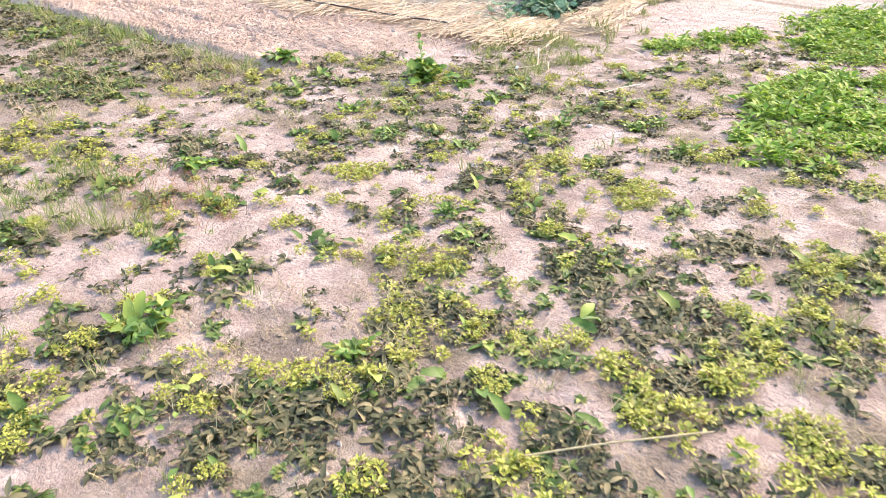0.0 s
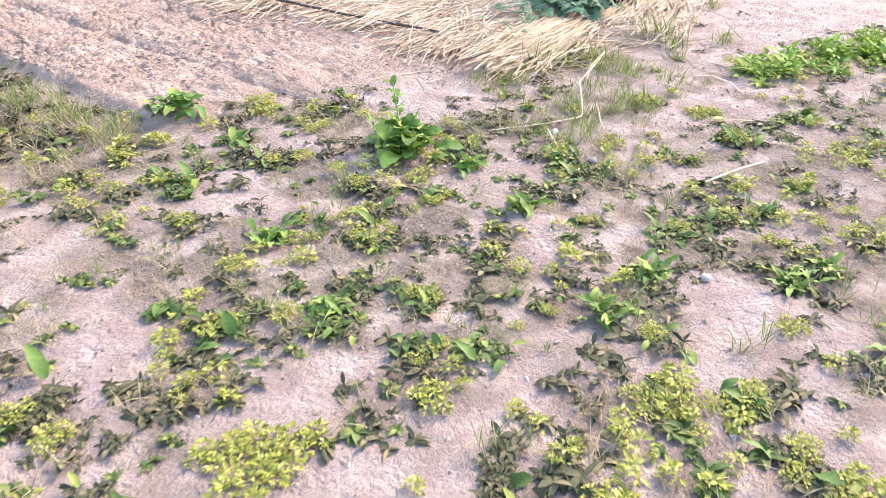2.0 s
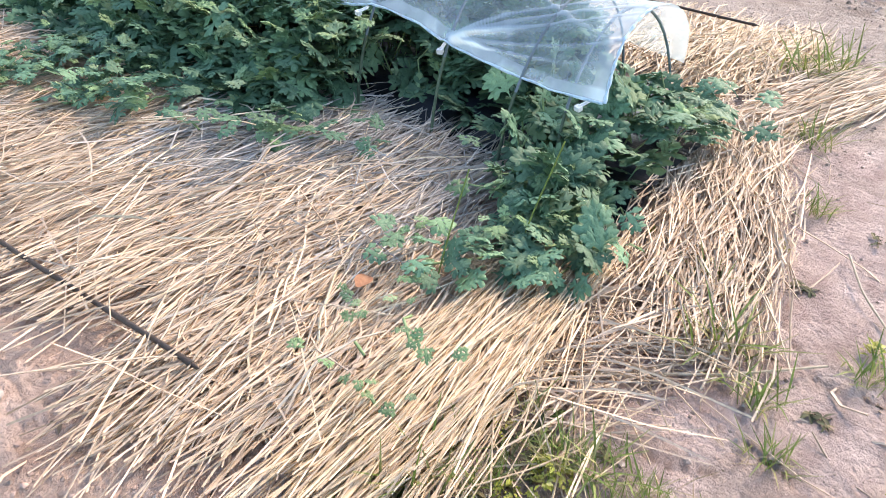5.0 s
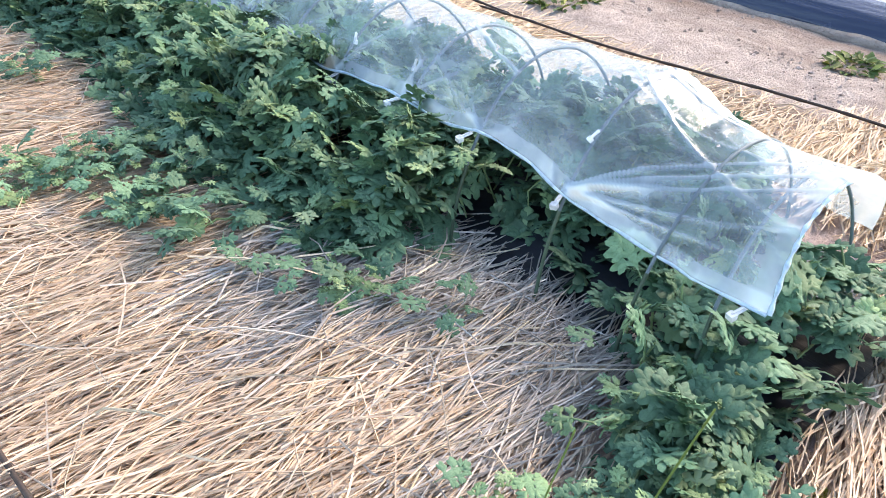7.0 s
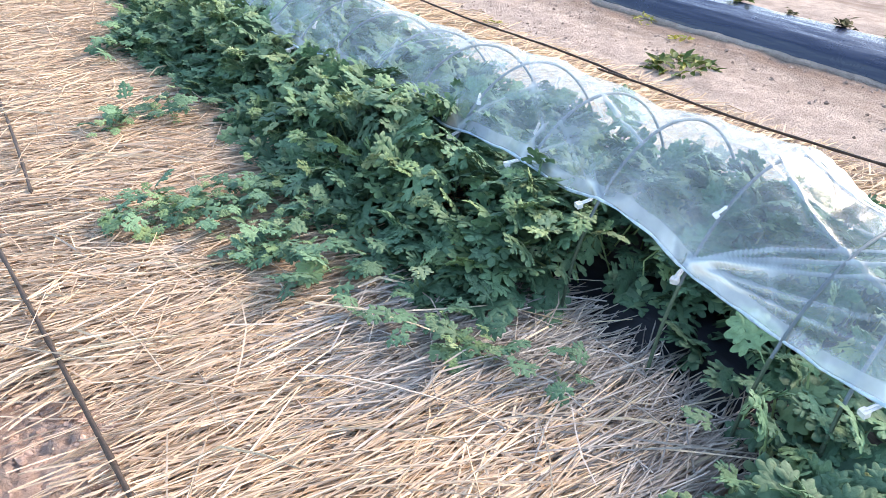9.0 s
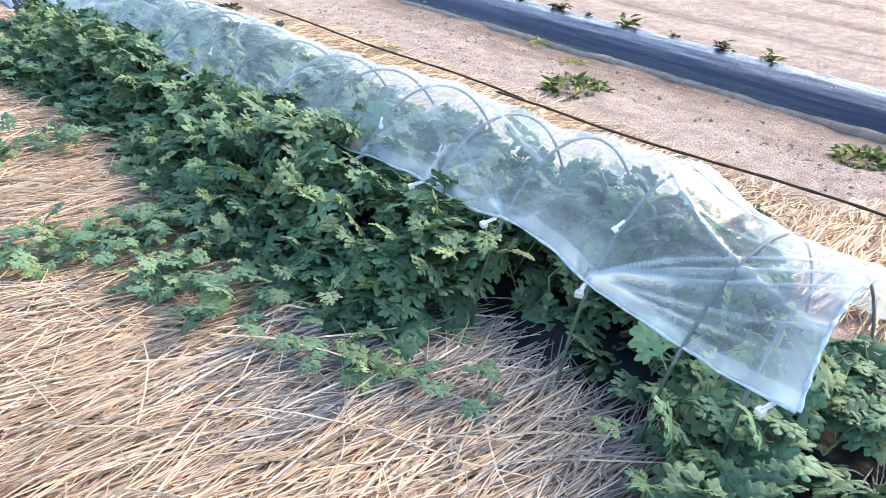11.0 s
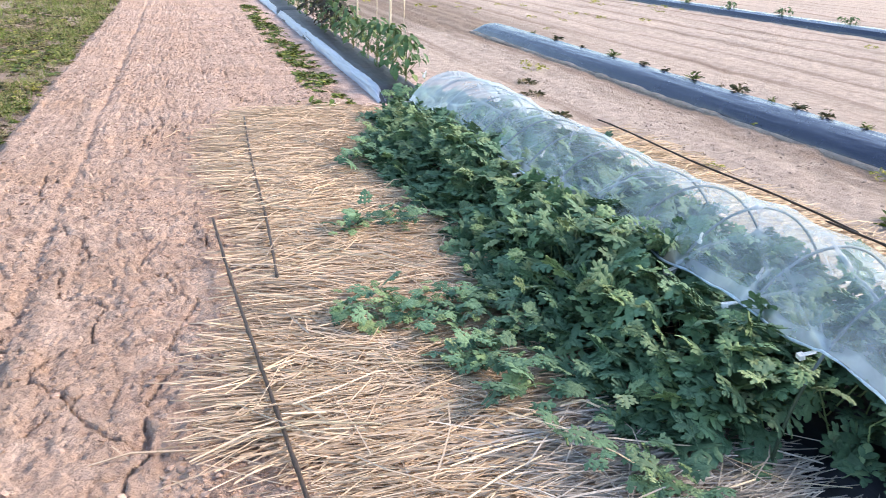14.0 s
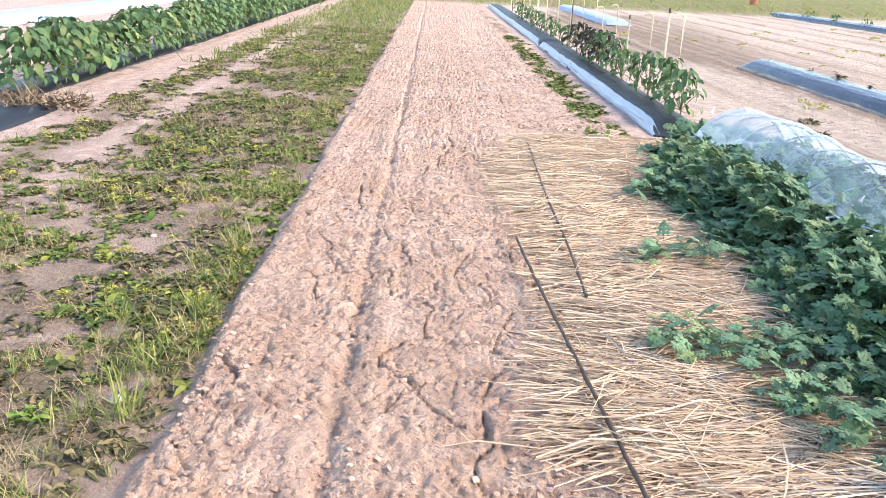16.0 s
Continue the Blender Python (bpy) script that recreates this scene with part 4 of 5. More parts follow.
melon_ys = [1.05, 1.80, 2.40, 2.95, 3.45, 3.95, 4.45, 4.95, 5.45, 5.95]
for pi, my in enumerate(melon_ys):
    bx = 2.15 if pi else 1.95
    label = "bushy watermelon plant with lobed blue-green leaves spilling over straw" if pi else "small watermelon plant with lobed leaves at the row end"
    plant = thing("watermelon_plant", (bx, my, gz(bx, my)), label, "plant", "watermelon plants in the row")
    off = np.array(plant.location)
    stems, inner = [], []
    count = 385 if pi else 125
    made = 0
    while made < count:
        if pi:
            y = my + mrng.uniform(-0.38, 0.38)
            l = float(canopy_left(np.array(y)))
            x = l + (2.62 - l) * mrng.random() ** 1.25
            if 1.36 < y < 2.06 and x < 2.12 + 0.10 * mrng.random():
                continue
            top_ = float(canopy(np.array(x), np.array(y)))
        else:
            u = mrng.random() ** 0.8
            x, y = 2.08 - 0.60 * u + 0.075 * mrng.normal(), 1.34 - 0.44 * u + 0.075 * mrng.normal()
            if made % 5 == 0:
                x, y = 2.25 + 0.12 * mrng.normal(), 1.18 + 0.05 * mrng.normal()
            if not (0.78 < y < 1.47 and 1.36 < x < 2.62):
                continue
            top_ = 0.25 - 0.13 * u if made % 5 else 0.20
        loc, yaw, tilt, roll, sc = place_leaf(x, y, top_, mrng)
        if pi and 1.5 < y < 2.08 and x < 2.22:
            loc = (x, y, max(loc[2], 0.11 + 0.14 * mrng.random()))
        k = int(mrng.integers(0, 8))
        m4 = Matrix.LocRotScale(Vector(loc) - plant.location, Euler((tilt, roll, yaw)), (sc, sc, sc))
        share("leaf", LEAF[k][0], plant, m4)
        made += 1
        if made % 3 == 0:
            foot = np.array((x + 0.25 * (bx - x) + mrng.normal(0, .04), y + mrng.normal(0, .05), gz(x, y) + 0.02)) - off
            head = np.array(loc) - off
            mid = (foot + head) / 2 + (mrng.normal(0, .02), mrng.normal(0, .02), 0.03)
            stems.append(tube([foot, mid, head], 0.0032, 4))
    # leaves that hang out under the film's edge
    if pi in (1, 2):
        for _ in range(8 if pi == 1 else 40):
            y, x = (mrng.uniform(1.28, 1.50), mrng.uniform(1.96, 2.10)) if pi == 1 else (mrng.uniform(1.96, 2.20), mrng.uniform(1.70, 1.96))
            sc = mrng.uniform(0.6, 1.05)
            share("leaf", LEAF[int(mrng.integers(0, 8))][0], plant, Matrix.LocRotScale(Vector((x, y, gz(x, y) + mrng.uniform(0.05, 0.17 if pi == 1 else 0.26))) - plant.location, Euler((mrng.normal(0.2, .4), mrng.normal(0, .4), mrng.uniform(0.6, 2.6))), (sc, sc, sc)))
    # leaves deeper in, their shade put into a darker leaf colour
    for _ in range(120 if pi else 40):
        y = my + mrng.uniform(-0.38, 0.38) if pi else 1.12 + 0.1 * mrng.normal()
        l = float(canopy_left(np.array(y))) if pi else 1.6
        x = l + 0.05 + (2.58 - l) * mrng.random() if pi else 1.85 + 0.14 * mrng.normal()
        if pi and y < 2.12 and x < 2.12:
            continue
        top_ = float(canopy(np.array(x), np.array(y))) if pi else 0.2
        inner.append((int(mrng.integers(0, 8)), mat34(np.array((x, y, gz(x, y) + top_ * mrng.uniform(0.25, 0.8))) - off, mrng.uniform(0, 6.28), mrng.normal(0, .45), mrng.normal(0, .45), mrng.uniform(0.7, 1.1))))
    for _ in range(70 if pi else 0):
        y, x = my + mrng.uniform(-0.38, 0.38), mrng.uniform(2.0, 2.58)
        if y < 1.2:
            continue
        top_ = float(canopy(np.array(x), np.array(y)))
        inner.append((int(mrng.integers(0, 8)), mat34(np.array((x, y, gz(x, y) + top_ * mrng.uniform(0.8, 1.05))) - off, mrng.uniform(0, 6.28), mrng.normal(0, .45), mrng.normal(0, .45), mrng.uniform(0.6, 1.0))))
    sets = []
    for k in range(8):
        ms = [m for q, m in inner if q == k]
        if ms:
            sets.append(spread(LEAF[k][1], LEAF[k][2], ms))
    tagged(mesh_np("inner_leaves", *join(sets), MELON_SHADED, plant), kind="stuff")
    for piece in stems[:14]:
        mesh_np("stem", *piece, VINE, plant)
    tagged(mesh_np("stem_mass", *join(stems[14:]), VINE, plant), kind="stuff")
    # light young shoots that stand out at the top
    for s in range(9 if pi else 6):
        y = my + mrng.uniform(-0.3, 0.3) if pi else 1.10 + mrng.uniform(-.15, .15)
        x = (float(canopy_left(np.array(y))) + mrng.uniform(0.12, 0.55)) if pi else 1.75 + mrng.uniform(-.2, .2)
        z = gz(x, y) + (float(canopy(np.array(x), np.array(y))) if pi else 0.16)
        d = np.array((-0.10 + mrng.normal(0, .06), mrng.normal(0, .08), 0.06 + 0.03 * mrng.random()))
        p0 = np.array((x, y, z - 0.06)) - off
        shoot = mesh_np("shoot", *tube([p0, p0 + d * 0.5 + (0, 0, 0.015), p0 + d], 0.0035, 5, (1, 0.8, 0.5)), SHOOT, plant, True, "pale yellow-green shoot tip")
        for q in range(4):
            pp = p0 + d * (0.35 + 0.2 * q)
            share("leaf", YOUNG[q % 3], shoot, Matrix.LocRotScale(Vector(pp), Euler((mrng.uniform(-.2, .8), mrng.normal(0, .4), mrng.uniform(0, 6.28))), (0.9, 0.9, 0.9)))


def runner(path, leaves, label, scale=0.7, young=False):
    """A vine that creeps over the straw."""
    x0, y0 = path[0]
    base = thing("melon_runner", (x0, y0, gz(x0, y0)), label, "vine", "melon runners on the straw")
    pts = np.array([(x, y, gz(x, y) + 0.075 + 0.02 * math.sin(9 * x + 5 * y)) for x, y in path])
    if len(pts) == 2:
        pts = np.array([pts[0], (pts[0] + pts[1]) / 2 + (0, 0.02, 0.015), pts[1]])
    base_loc = np.array(base.location)
    mesh_np("stem", *tube(pts - base_loc, 0.0035, 5), VINE, base)
    r = np.random.default_rng(int(abs(x0 * 100 + y0 * 10)))
    for k in range(leaves):
        t = k / max(1, leaves - 1) * (len(pts) - 1)
        i = min(int(t), len(pts) - 2)
        p = pts[i] + (pts[i + 1] - pts[i]) * (t - i) - base_loc
        me = YOUNG[k % 3] if young and (k % 2 or scale < 0.5) else LEAF[k % 8][0]
        sc = scale * r.uniform(0.7, 1.1)
        share("leaf", me, base, Matrix.LocRotScale(Vector(p) + Vector((r.normal(0, .06), r.normal(0, .085), 0.01 + 0.07 * r.random())), Euler((r.normal(.15, .3), r.normal(0, .3), r.uniform(0, 6.28))), (sc, sc, sc)))


runner([(1.47, 2.92), (1.16, 2.95), (0.90, 3.00)], 120, "long melon runner with small leaves creeping over straw", 0.55, True)
runner([(1.42, 2.72), (1.28, 2.62), (1.18, 2.66)], 95, "melon runner with small leaves creeping over straw", 0.52, True)
runner([(1.42, 3.95), (1.18, 3.92), (1.05, 3.84)], 40, "melon runner with small leaves creeping over straw", 0.6, True)
runner([(1.50, 5.0), (1.35, 5.05)], 26, "short melon runner on straw", 0.7)
runner([(1.45, 2.35), (1.27, 2.42)], 24, "short melon runner on straw", 0.6)
runner([(1.50, 2.05), (1.45, 1.92), (1.52, 1.82)], 30, "small melon runner with pale leaves on straw", 0.55, True)
runner([(1.62, 1.72), (1.60, 1.66)], 6, "tiny melon shoot standing in straw", 0.45)
runner([(1.33, 2.15), (1.31, 2.10)], 6, "tiny melon shoot standing in straw", 0.45)
runner([(1.66, 0.98), (1.42, 1.02), (1.20, 1.17)], 75, "melon runner reaching out over golden straw", 0.55, True)
runner([(1.05, 1.0), (0.99, 0.95)], 8, "small melon sprig in golden straw", 0.45, True)
runner([(0.91, 1.01), (0.90, 0.99)], 7, "small melon sprig in golden straw", 0.45, True)
runner([(0.85, 0.92), (0.84, 0.90)], 6, "small melon sprig in golden straw", 0.4, True)
runner([(2.12, 1.06), (2.35, 1.05), (2.60, 1.02)], 55, "melon runner beyond the tunnel end", 0.75)

# fallen leaf
v, f = blade(0.075, 0.04, 5, 0.3, 0.5)
dl = mesh_np("fallen_leaf", v, f, REDLEAF)
dl.matrix_world = pose(1.05, 1.16, gz(1.05, 1.16) + 0.085, 0, 10, -70)
tagged(dl, "reddish brown dead leaf lying on straw", "leaf")


# ---- weeds ----
wr = np.random.default_rng(77)


def rosette(n, length, width, rise, seed, rows=5, wave=0.25):
    """Leaves from one crown, lying outward."""
    r = np.random.default_rng(seed)
    out = []
    for k in range(n):
        v, f = blade(length * r.uniform(0.6, 1.1), width * r.uniform(0.75, 1.2), rows, 0.35, r.uniform(0.5, 1.4), 0.12, 0.9, wave)
        out.append((turned(v, 6.28 * k / n * 2.4 + r.normal(0, .3), rise * r.uniform(0.5, 1.4), r.normal(0, .2), 1, (0, 0, 0.004)), f))
    return join(out)


def bushy(n, spreadr, height, leaf, seed):
    """A low clump of many small broad leaves, folded on the midrib."""
    r = np.random.default_rng(seed)
    out = []
    for k in range(n):
        a, d = r.uniform(0, 6.28), spreadr * math.sqrt(r.random())
        z = height * (1 - (d / spreadr) ** 2) * r.uniform(0.3, 1.0) + 0.004
        l = leaf * 1.45 * r.uniform(0.6, 1.3)
        v, f = blade(l, l * r.uniform(0.38, 0.62), 3, 0.4, r.uniform(0.3, 1.1), 0.2, 0.7)
        out.append((turned(v, a - 1.57 + r.normal(0, 0.8), r.uniform(0.0, 1.0), r.normal(0, .4), 1, (d * math.cos(a), d * math.sin(a), z)), f))
    return join(out)


def crowns(n, spreadr, leaves, length, width, rise, seed, wave=0.3):
    """Several rosettes grown into one clump."""
    r = np.random.default_rng(seed)
    out = []
    for k in range(n):
        d, a = spreadr * math.sqrt((k + 0.3) / n), 2.4 * k + r.normal(0, .3)
        v, f = rosette(leaves, length * r.uniform(0.7, 1.15), width * r.uniform(0.8, 1.2), rise, seed * 31 + k, 4, wave)
        out.append((turned(v, r.uniform(0, 6.28), r.normal(0, .12), r.normal(0, .12), 1, (d * math.cos(a), d * math.sin(a), 0.012 * (1 - d / spreadr))), f))
    return join(out)


def tuft(n, height, spreadr, seed, width=0.004, lean=0.6):
    r = np.random.default_rng(seed)
    out = []
    for k in range(n):
        a = r.uniform(0, 6.28)
        v, f = blade(height * r.uniform(0.5, 1.1), width, 3, 0.3, r.uniform(0.2, 1.0), 0.08, 0.5)
        out.append((turned(v, a, 1.45 - lean * r.random(), 0, 1, (spreadr * r.normal() * 0.5, spreadr * r.normal() * 0.5, 0)), f))
    return join(out)


SMALL = {
    "weed_leaf": [rosette(9, 0.048, 0.019, 0.55, 1, 4), rosette(8, 0.040, 0.017, 0.45, 2, 4), crowns(3, 0.035, 8, 0.036, 0.015, 0.6, 3), rosette(11, 0.06, 0.020, 0.5, 4, 4)],
    "yellow_weed": [bushy(60, 0.035, 0.035, 0.011, 5), bushy(44, 0.025, 0.035, 0.012, 6)],
    "dull_weed": [crowns(3, 0.045, 8, 0.042, 0.013, 0.35, 7, 0.5), rosette(10, 0.055, 0.014, 0.3, 8, 4, 0.5), crowns(4, 0.05, 7, 0.034, 0.012, 0.6, 9, 0.5)],
    "grass": [tuft(14, 0.06, 0.03, 10, 0.003), tuft(18, 0.09, 0.035, 11, 0.003)],
    "dry_grass": [tuft(10, 0.07, 0.04, 12, 0.002, 1.2), tuft(8, 0.10, 0.04, 13, 0.002, 1.3)],
}


def scatter(n, xr, yr, dens, seed, size, power=1.0):
    r = np.random.default_rng(seed)
    x = r.uniform(*xr, n)
    y = yr[0] + (yr[1] - yr[0]) * r.random(n) ** power
    keep = r.random(n) < dens(x, y)
    x, y = x[keep], y[keep]
    z = ground_z(x, y)
    return [mat34((a, b, c), r.uniform(0, 6.28), r.normal(0, .12), r.normal(0, .12), r.uniform(*size)) for a, b, c in zip(x, y, z)]


def ground_cover(name, shapes, mats, material, label):
    sets = [spread(*s, mats[k::len(shapes)]) for k, s in enumerate(shapes) if mats[k::len(shapes)]]
    if sets:
        tagged(mesh_np(name, *join(sets), material, smooth=True), label, "weeds", kind="stuff")


def matted(seed, lo=0.45, hi=0.62, freq=5.0):
    """Thick where the path starts, thinner towards the straw."""
    p = patchy(seed, lo, hi, freq)
    return lambda x, y: p(x, y) * (0.36 + 0.64 * np.maximum(sstep(-1.1, -2.1, x + 0.35 * y + 0.5 * (vnoise(x * 2, y * 2, 121) - 0.5)), sstep(-0.35, -0.75, y) * sstep(-0.7, -0.1, x)))


def patchy(seed, lo=0.45, hi=0.62, freq=5.0):
    return lambda x, y: weedy(x, y) * sstep(lo, hi, fbm(x * freq, y * freq, 3, seed))


ground_cover("low_weeds", SMALL["weed_leaf"], scatter(8000, (-4.2, 2.6), (-2.6, 1.4), matted(101, .44, .58), 1, (0.4, 1.0)) + scatter(15000, (-3.2, -0.7), (1.5, 16), patchy(102, .34, .54, 2.2), 2, (0.6, 1.35), 1.0) + scatter(1600, (1.35, 1.9), (6.7, 17), patchy(103, .25, .45), 3, (0.8, 1.6), 1.4), WEED, "low green weeds growing in dry soil")
ground_cover("yellow_weeds", SMALL["yellow_weed"], scatter(9000, (-4.2, 2.6), (-2.6, 1.4), matted(105, .45, .57, 4.0), 4, (0.5, 1.05)) + scatter(1000, (-3.2, -0.7), (1.35, 14), patchy(106, .52, .65), 5, (0.7, 1.4), 1.5), WEED_Y, "small yellow-green weeds growing in dry soil")
ground_cover("dull_weeds", SMALL["dull_weed"], scatter(14000, (-4.2, 2.6), (-2.6, 1.4), matted(107, .40, .54), 6, (0.4, 1.05)) + scatter(9500, (-3.2, -0.7), (1.6, 18), patchy(108, .28, .48), 7, (0.6, 1.35), 1.0), WEED_D, "dull olive weeds matted over dry soil")
ground_cover("grass_tufts", SMALL["grass"], scatter(1500, (-4.2, 2.8), (-2.6, 1.4), patchy(109, .50, .64), 8, (0.5, 1.0)) + scatter(2600, (-3.2, -0.7), (1.35, 22), patchy(110, .42, .6, 1.5), 9, (0.6, 1.4), 1.25)
             + scatter(700, (0.1, 1.1), (0.15, 0.85), lambda x, y: 0.20 * sstep(.3, .6, fbm(x * 4, y * 4, 2, 120)), 10, (0.6, 1.2)), GRASS, "thin grass tufts in dry soil")
ground_cover("dry_tufts", SMALL["dry_grass"], scatter(4200, (-4.2, 2.8), (-2.6, 1.5), patchy(112, .36, .56), 11, (0.5, 1.1)) + scatter(9000, (-3.2, -0.7), (1.35, 18), patchy(113, .26, .42), 12, (0.6, 1.3), 1.25), DRYGRASS, "withered straw-coloured grass in dry soil")


def tall_patch(x, y):
    return sstep(1.0, 0.5, np.hypot((x + 2.45) / 0.42, (y - 0.45) / 0.62) + 0.5 * (vnoise(x * 4, y * 4, 133) - 0.5))


ground_cover("patch_grass", SMALL["grass"], scatter(420, (-3.0, -1.9), (-0.3, 1.3), tall_patch, 31, (0.6, 1.2)), GRASS, "soft yellow-green grass among withered stems")
ground_cover("rusty_stems", SMALL["dry_grass"], scatter(520, (-2.6, -1.8), (-0.5, 1.2), lambda x, y: sstep(1.0, 0.4, np.hypot((x + 2.2) / 0.28, (y - 0.25) / 0.55)), 32, (0.6, 1.1)), REDLEAF, "rusty brown withered stems standing in soil")
ground_cover("thin_grass", SMALL["grass"], scatter(230, (0.25, 1.15), (0.05, 0.70), lambda x, y: 0.55 * sstep(.35, .6, fbm(x * 4, y * 4, 2, 124)), 33, (0.5, 1.0)), GRASS, "thin pale grass on bare soil before the straw")


def edge_band(x, y):
    return np.exp(-((x - ROAD_L + 0.20) / 0.09) ** 2) * sstep(1.2, 1.8, y) * 0.45


ground_cover("edge_grass", SMALL["grass"], scatter(1700, (-1.2, -0.66), (1.2, 14), edge_band, 14, (0.7, 1.5), 1.3), GRASS, "taller grass along the edge of the track")

v, f = blade(0.03, 0.010, 3, 0.2, 0.8, 0.2)
ground_cover("plant_litter", [(v, f), (v * (1.6, 0.6, 1), f)], scatter(26000, (-4.2, 2.6), (-2.6, 1.4), lambda x, y: np.clip(0.14 + 1.2 * weedy(x, y) * sstep(0.36, 0.56, fbm(x * 3.5, y * 3.5, 3, 119)), 0, 1), 15, (0.4, 1.4)) + scatter(6000, (-3.2, -0.7), (1.35, 9), lambda x, y: np.clip(0.2 + weedy(x, y), 0, 1), 16, (0.5, 1.4), 1.3), LITTER, "brown plant litter scattered over soil")


def lawn_density(x, y):
    a = sstep(0.75, 0.35, np.hypot((x - 0.55) / 1.3, (y + 1.35) / 0.55) * 0.9 + 0.5 * (vnoise(x * 4, y * 4, 130) - 0.5))
    b = sstep(1.1, 0.6, np.hypot((x - 3.0) / 1.2, (y + 1.1) / 0.7) + 0.5 * (vnoise(x * 4, y * 4, 131) - 0.5))
    c = sstep(0.9, 0.5, np.hypot((x - 1.46) / 0.36, (y + 0.10) / 0.16) + 0.6 * (vnoise(x * 7, y * 7, 132) - 0.5))
    d = sstep(0.95, 0.5, np.hypot((x - 1.85) / 0.55, (y + 0.32) / 0.18) + 0.6 * (vnoise(x * 6, y * 6, 134) - 0.5))
    return np.maximum(np.maximum(a, b), np.maximum(c, 0.8 * d))


ground_cover("bright_weeds", [bushy(34, 0.06, 0.05, 0.028, 61), tuft(16, 0.06, 0.04, 62, 0.004, 1.1), rosette(10, 0.08, 0.022, 0.5, 63, 4)], scatter(5200, (-0.6, 4.2), (-2.2, 0.2), lawn_density, 17, (0.6, 1.2)), LAWN, "bright green patch of low grass and clover")
ground_cover("far_grass", [tuft(7, 0.30, 0.14, 64, 0.02, 0.9)], scatter(3200, (-18, 30), (30.5, 44), lambda x, y: sstep(31, 33, y + 0.05 * x) * 0.9, 18, (0.7, 1.5)), GRASS, "rough green grass on the bank at the field's end")
ground_cover("verge_grass", [tuft(7, 0.13, 0.07, 65, 0.009, 0.9)], scatter(1800, (-3.1, -0.75), (11, 31), lambda x, y: 0.4 + 0.6 * sstep(12, 20, y), 19, (0.7, 1.5)), GRASS, "thin grass verge beside the track")
ground_cover("field_weeds", [bushy(24, 0.10, 0.05, 0.035, 66)], scatter(900, (3.0, 14), (2, 24), lambda x, y: 0.7 * sstep(.58, .72, fbm(x * .9, y * .9, 3, 140)), 20, (0.4, 1.1)), WEED_Y, "sparse pale weeds in the tilled field")


# plants one can pick out
def weed_plant(name, loc, shape, material, label, category="weed", group="", scale=1.0):
    x, y = loc
    base = thing(name, (x, y, gz(x, y)), label, category, group)
    mesh_np("leaves", turned(shape[0], 0, 0, 0, scale), shape[1], material, base)
    return base


DARKW = stuff_mat("dock_leaf", (0.10, 0.19, 0.03), (0.17, 0.275, 0.05), (0.33, 0.42, 0.08), 25, 0.5, 120, 0.3, 0.003, 0.5, False, 0.18)
base = thing("dock_plant", (-0.30, 0.60, gz(-0.30, 0.60)), "large leafy dock plant with broad bright green leaves", "weed")
r0 = np.random.default_rng(404)
dock_leaf = []
for k in range(5):
    v, f = blade(0.098, 0.052 + 0.003 * k, 9, 0.30, 0.5 + 0.25 * k, 0.30, 0.6, 0.3)
    ob = mesh_np("leaf", v, f, DARKW)
    dock_leaf.append(ob.data)
    bpy.data.objects.remove(ob)
for k in range(84):
    u = k / 84
    s = (1.10 - 0.35 * u) * r0.uniform(0.65, 1.1)
    share("leaf", dock_leaf[k % 5], base, Matrix.LocRotScale((r0.normal(0, .042), r0.normal(0, .042), 0.01 + 0.065 * u), Euler((0.35 + 0.95 * u + r0.normal(0, .15), r0.normal(0, .25), 2.4 * k)), (s, s, s)))
mesh_np("stalk", *tube([(0, 0, 0), (0.01, 0.03, 0.12), (0.03, 0.07, 0.23)], 0.005, 5, (1, .8, .5)), VINE, base)
for k in range(12):
    share("leaf", dock_leaf[k % 5], base, Matrix.LocRotScale((0.015 + 0.0015 * k, 0.03 + 0.004 * k, 0.10 + 0.012 * k), Euler((r0.uniform(0.5, 1.2), 0, 2.4 * k)), (0.42, 0.42, 0.42)))


def part_mesh(name, shape, material):
    ob = mesh_np(name, *shape, material)
    me = ob.data
    bpy.data.objects.remove(ob)
    return me


ROS = [part_mesh("leaf", blade(0.062, 0.020, 6, 0.35, 0.5 + 0.3 * k, 0.15, 0.7, 0.5), DARKW) for k in range(4)]
BROAD = [part_mesh("leaf", blade(0.060, 0.026, 5, 0.35, 0.4 + 0.3 * k, 0.2, 0.7, 0.3), WEED_ONE) for k in range(4)]
FOLIAGE = {
    "g": [part_mesh("foliage", crowns(7, 0.058, 9, 0.042, 0.014, 0.6, 30 + k), WEED) for k in range(3)],
    "y": [part_mesh("foliage", join([bushy(45, 0.028, 0.030, 0.012, 35 + 7 * k + q) if q == 0 else (lambda v, f, q=q: (v + (0.048 * math.cos(2.4 * q), 0.048 * math.sin(2.4 * q), 0), f))(*bushy(40, 0.022 + 0.003 * (q % 3), 0.022 + 0.006 * (q % 2), 0.012, 35 + 7 * k + q)) for q in range(6)]), WEED_Y) for k in range(3)],
    "o": [part_mesh("foliage", crowns(9, 0.062, 9, 0.038, 0.011, 0.5, 38 + k, 0.5), WEED_D) for k in range(3)],
}
WEED_LABEL = {"d": "leafy dark green rosette weed in dry soil", "g": "low green clump of broad-leaved weed", "y": "yellow-green clump of small-leaved weed", "o": "dull dark olive weed clump"}


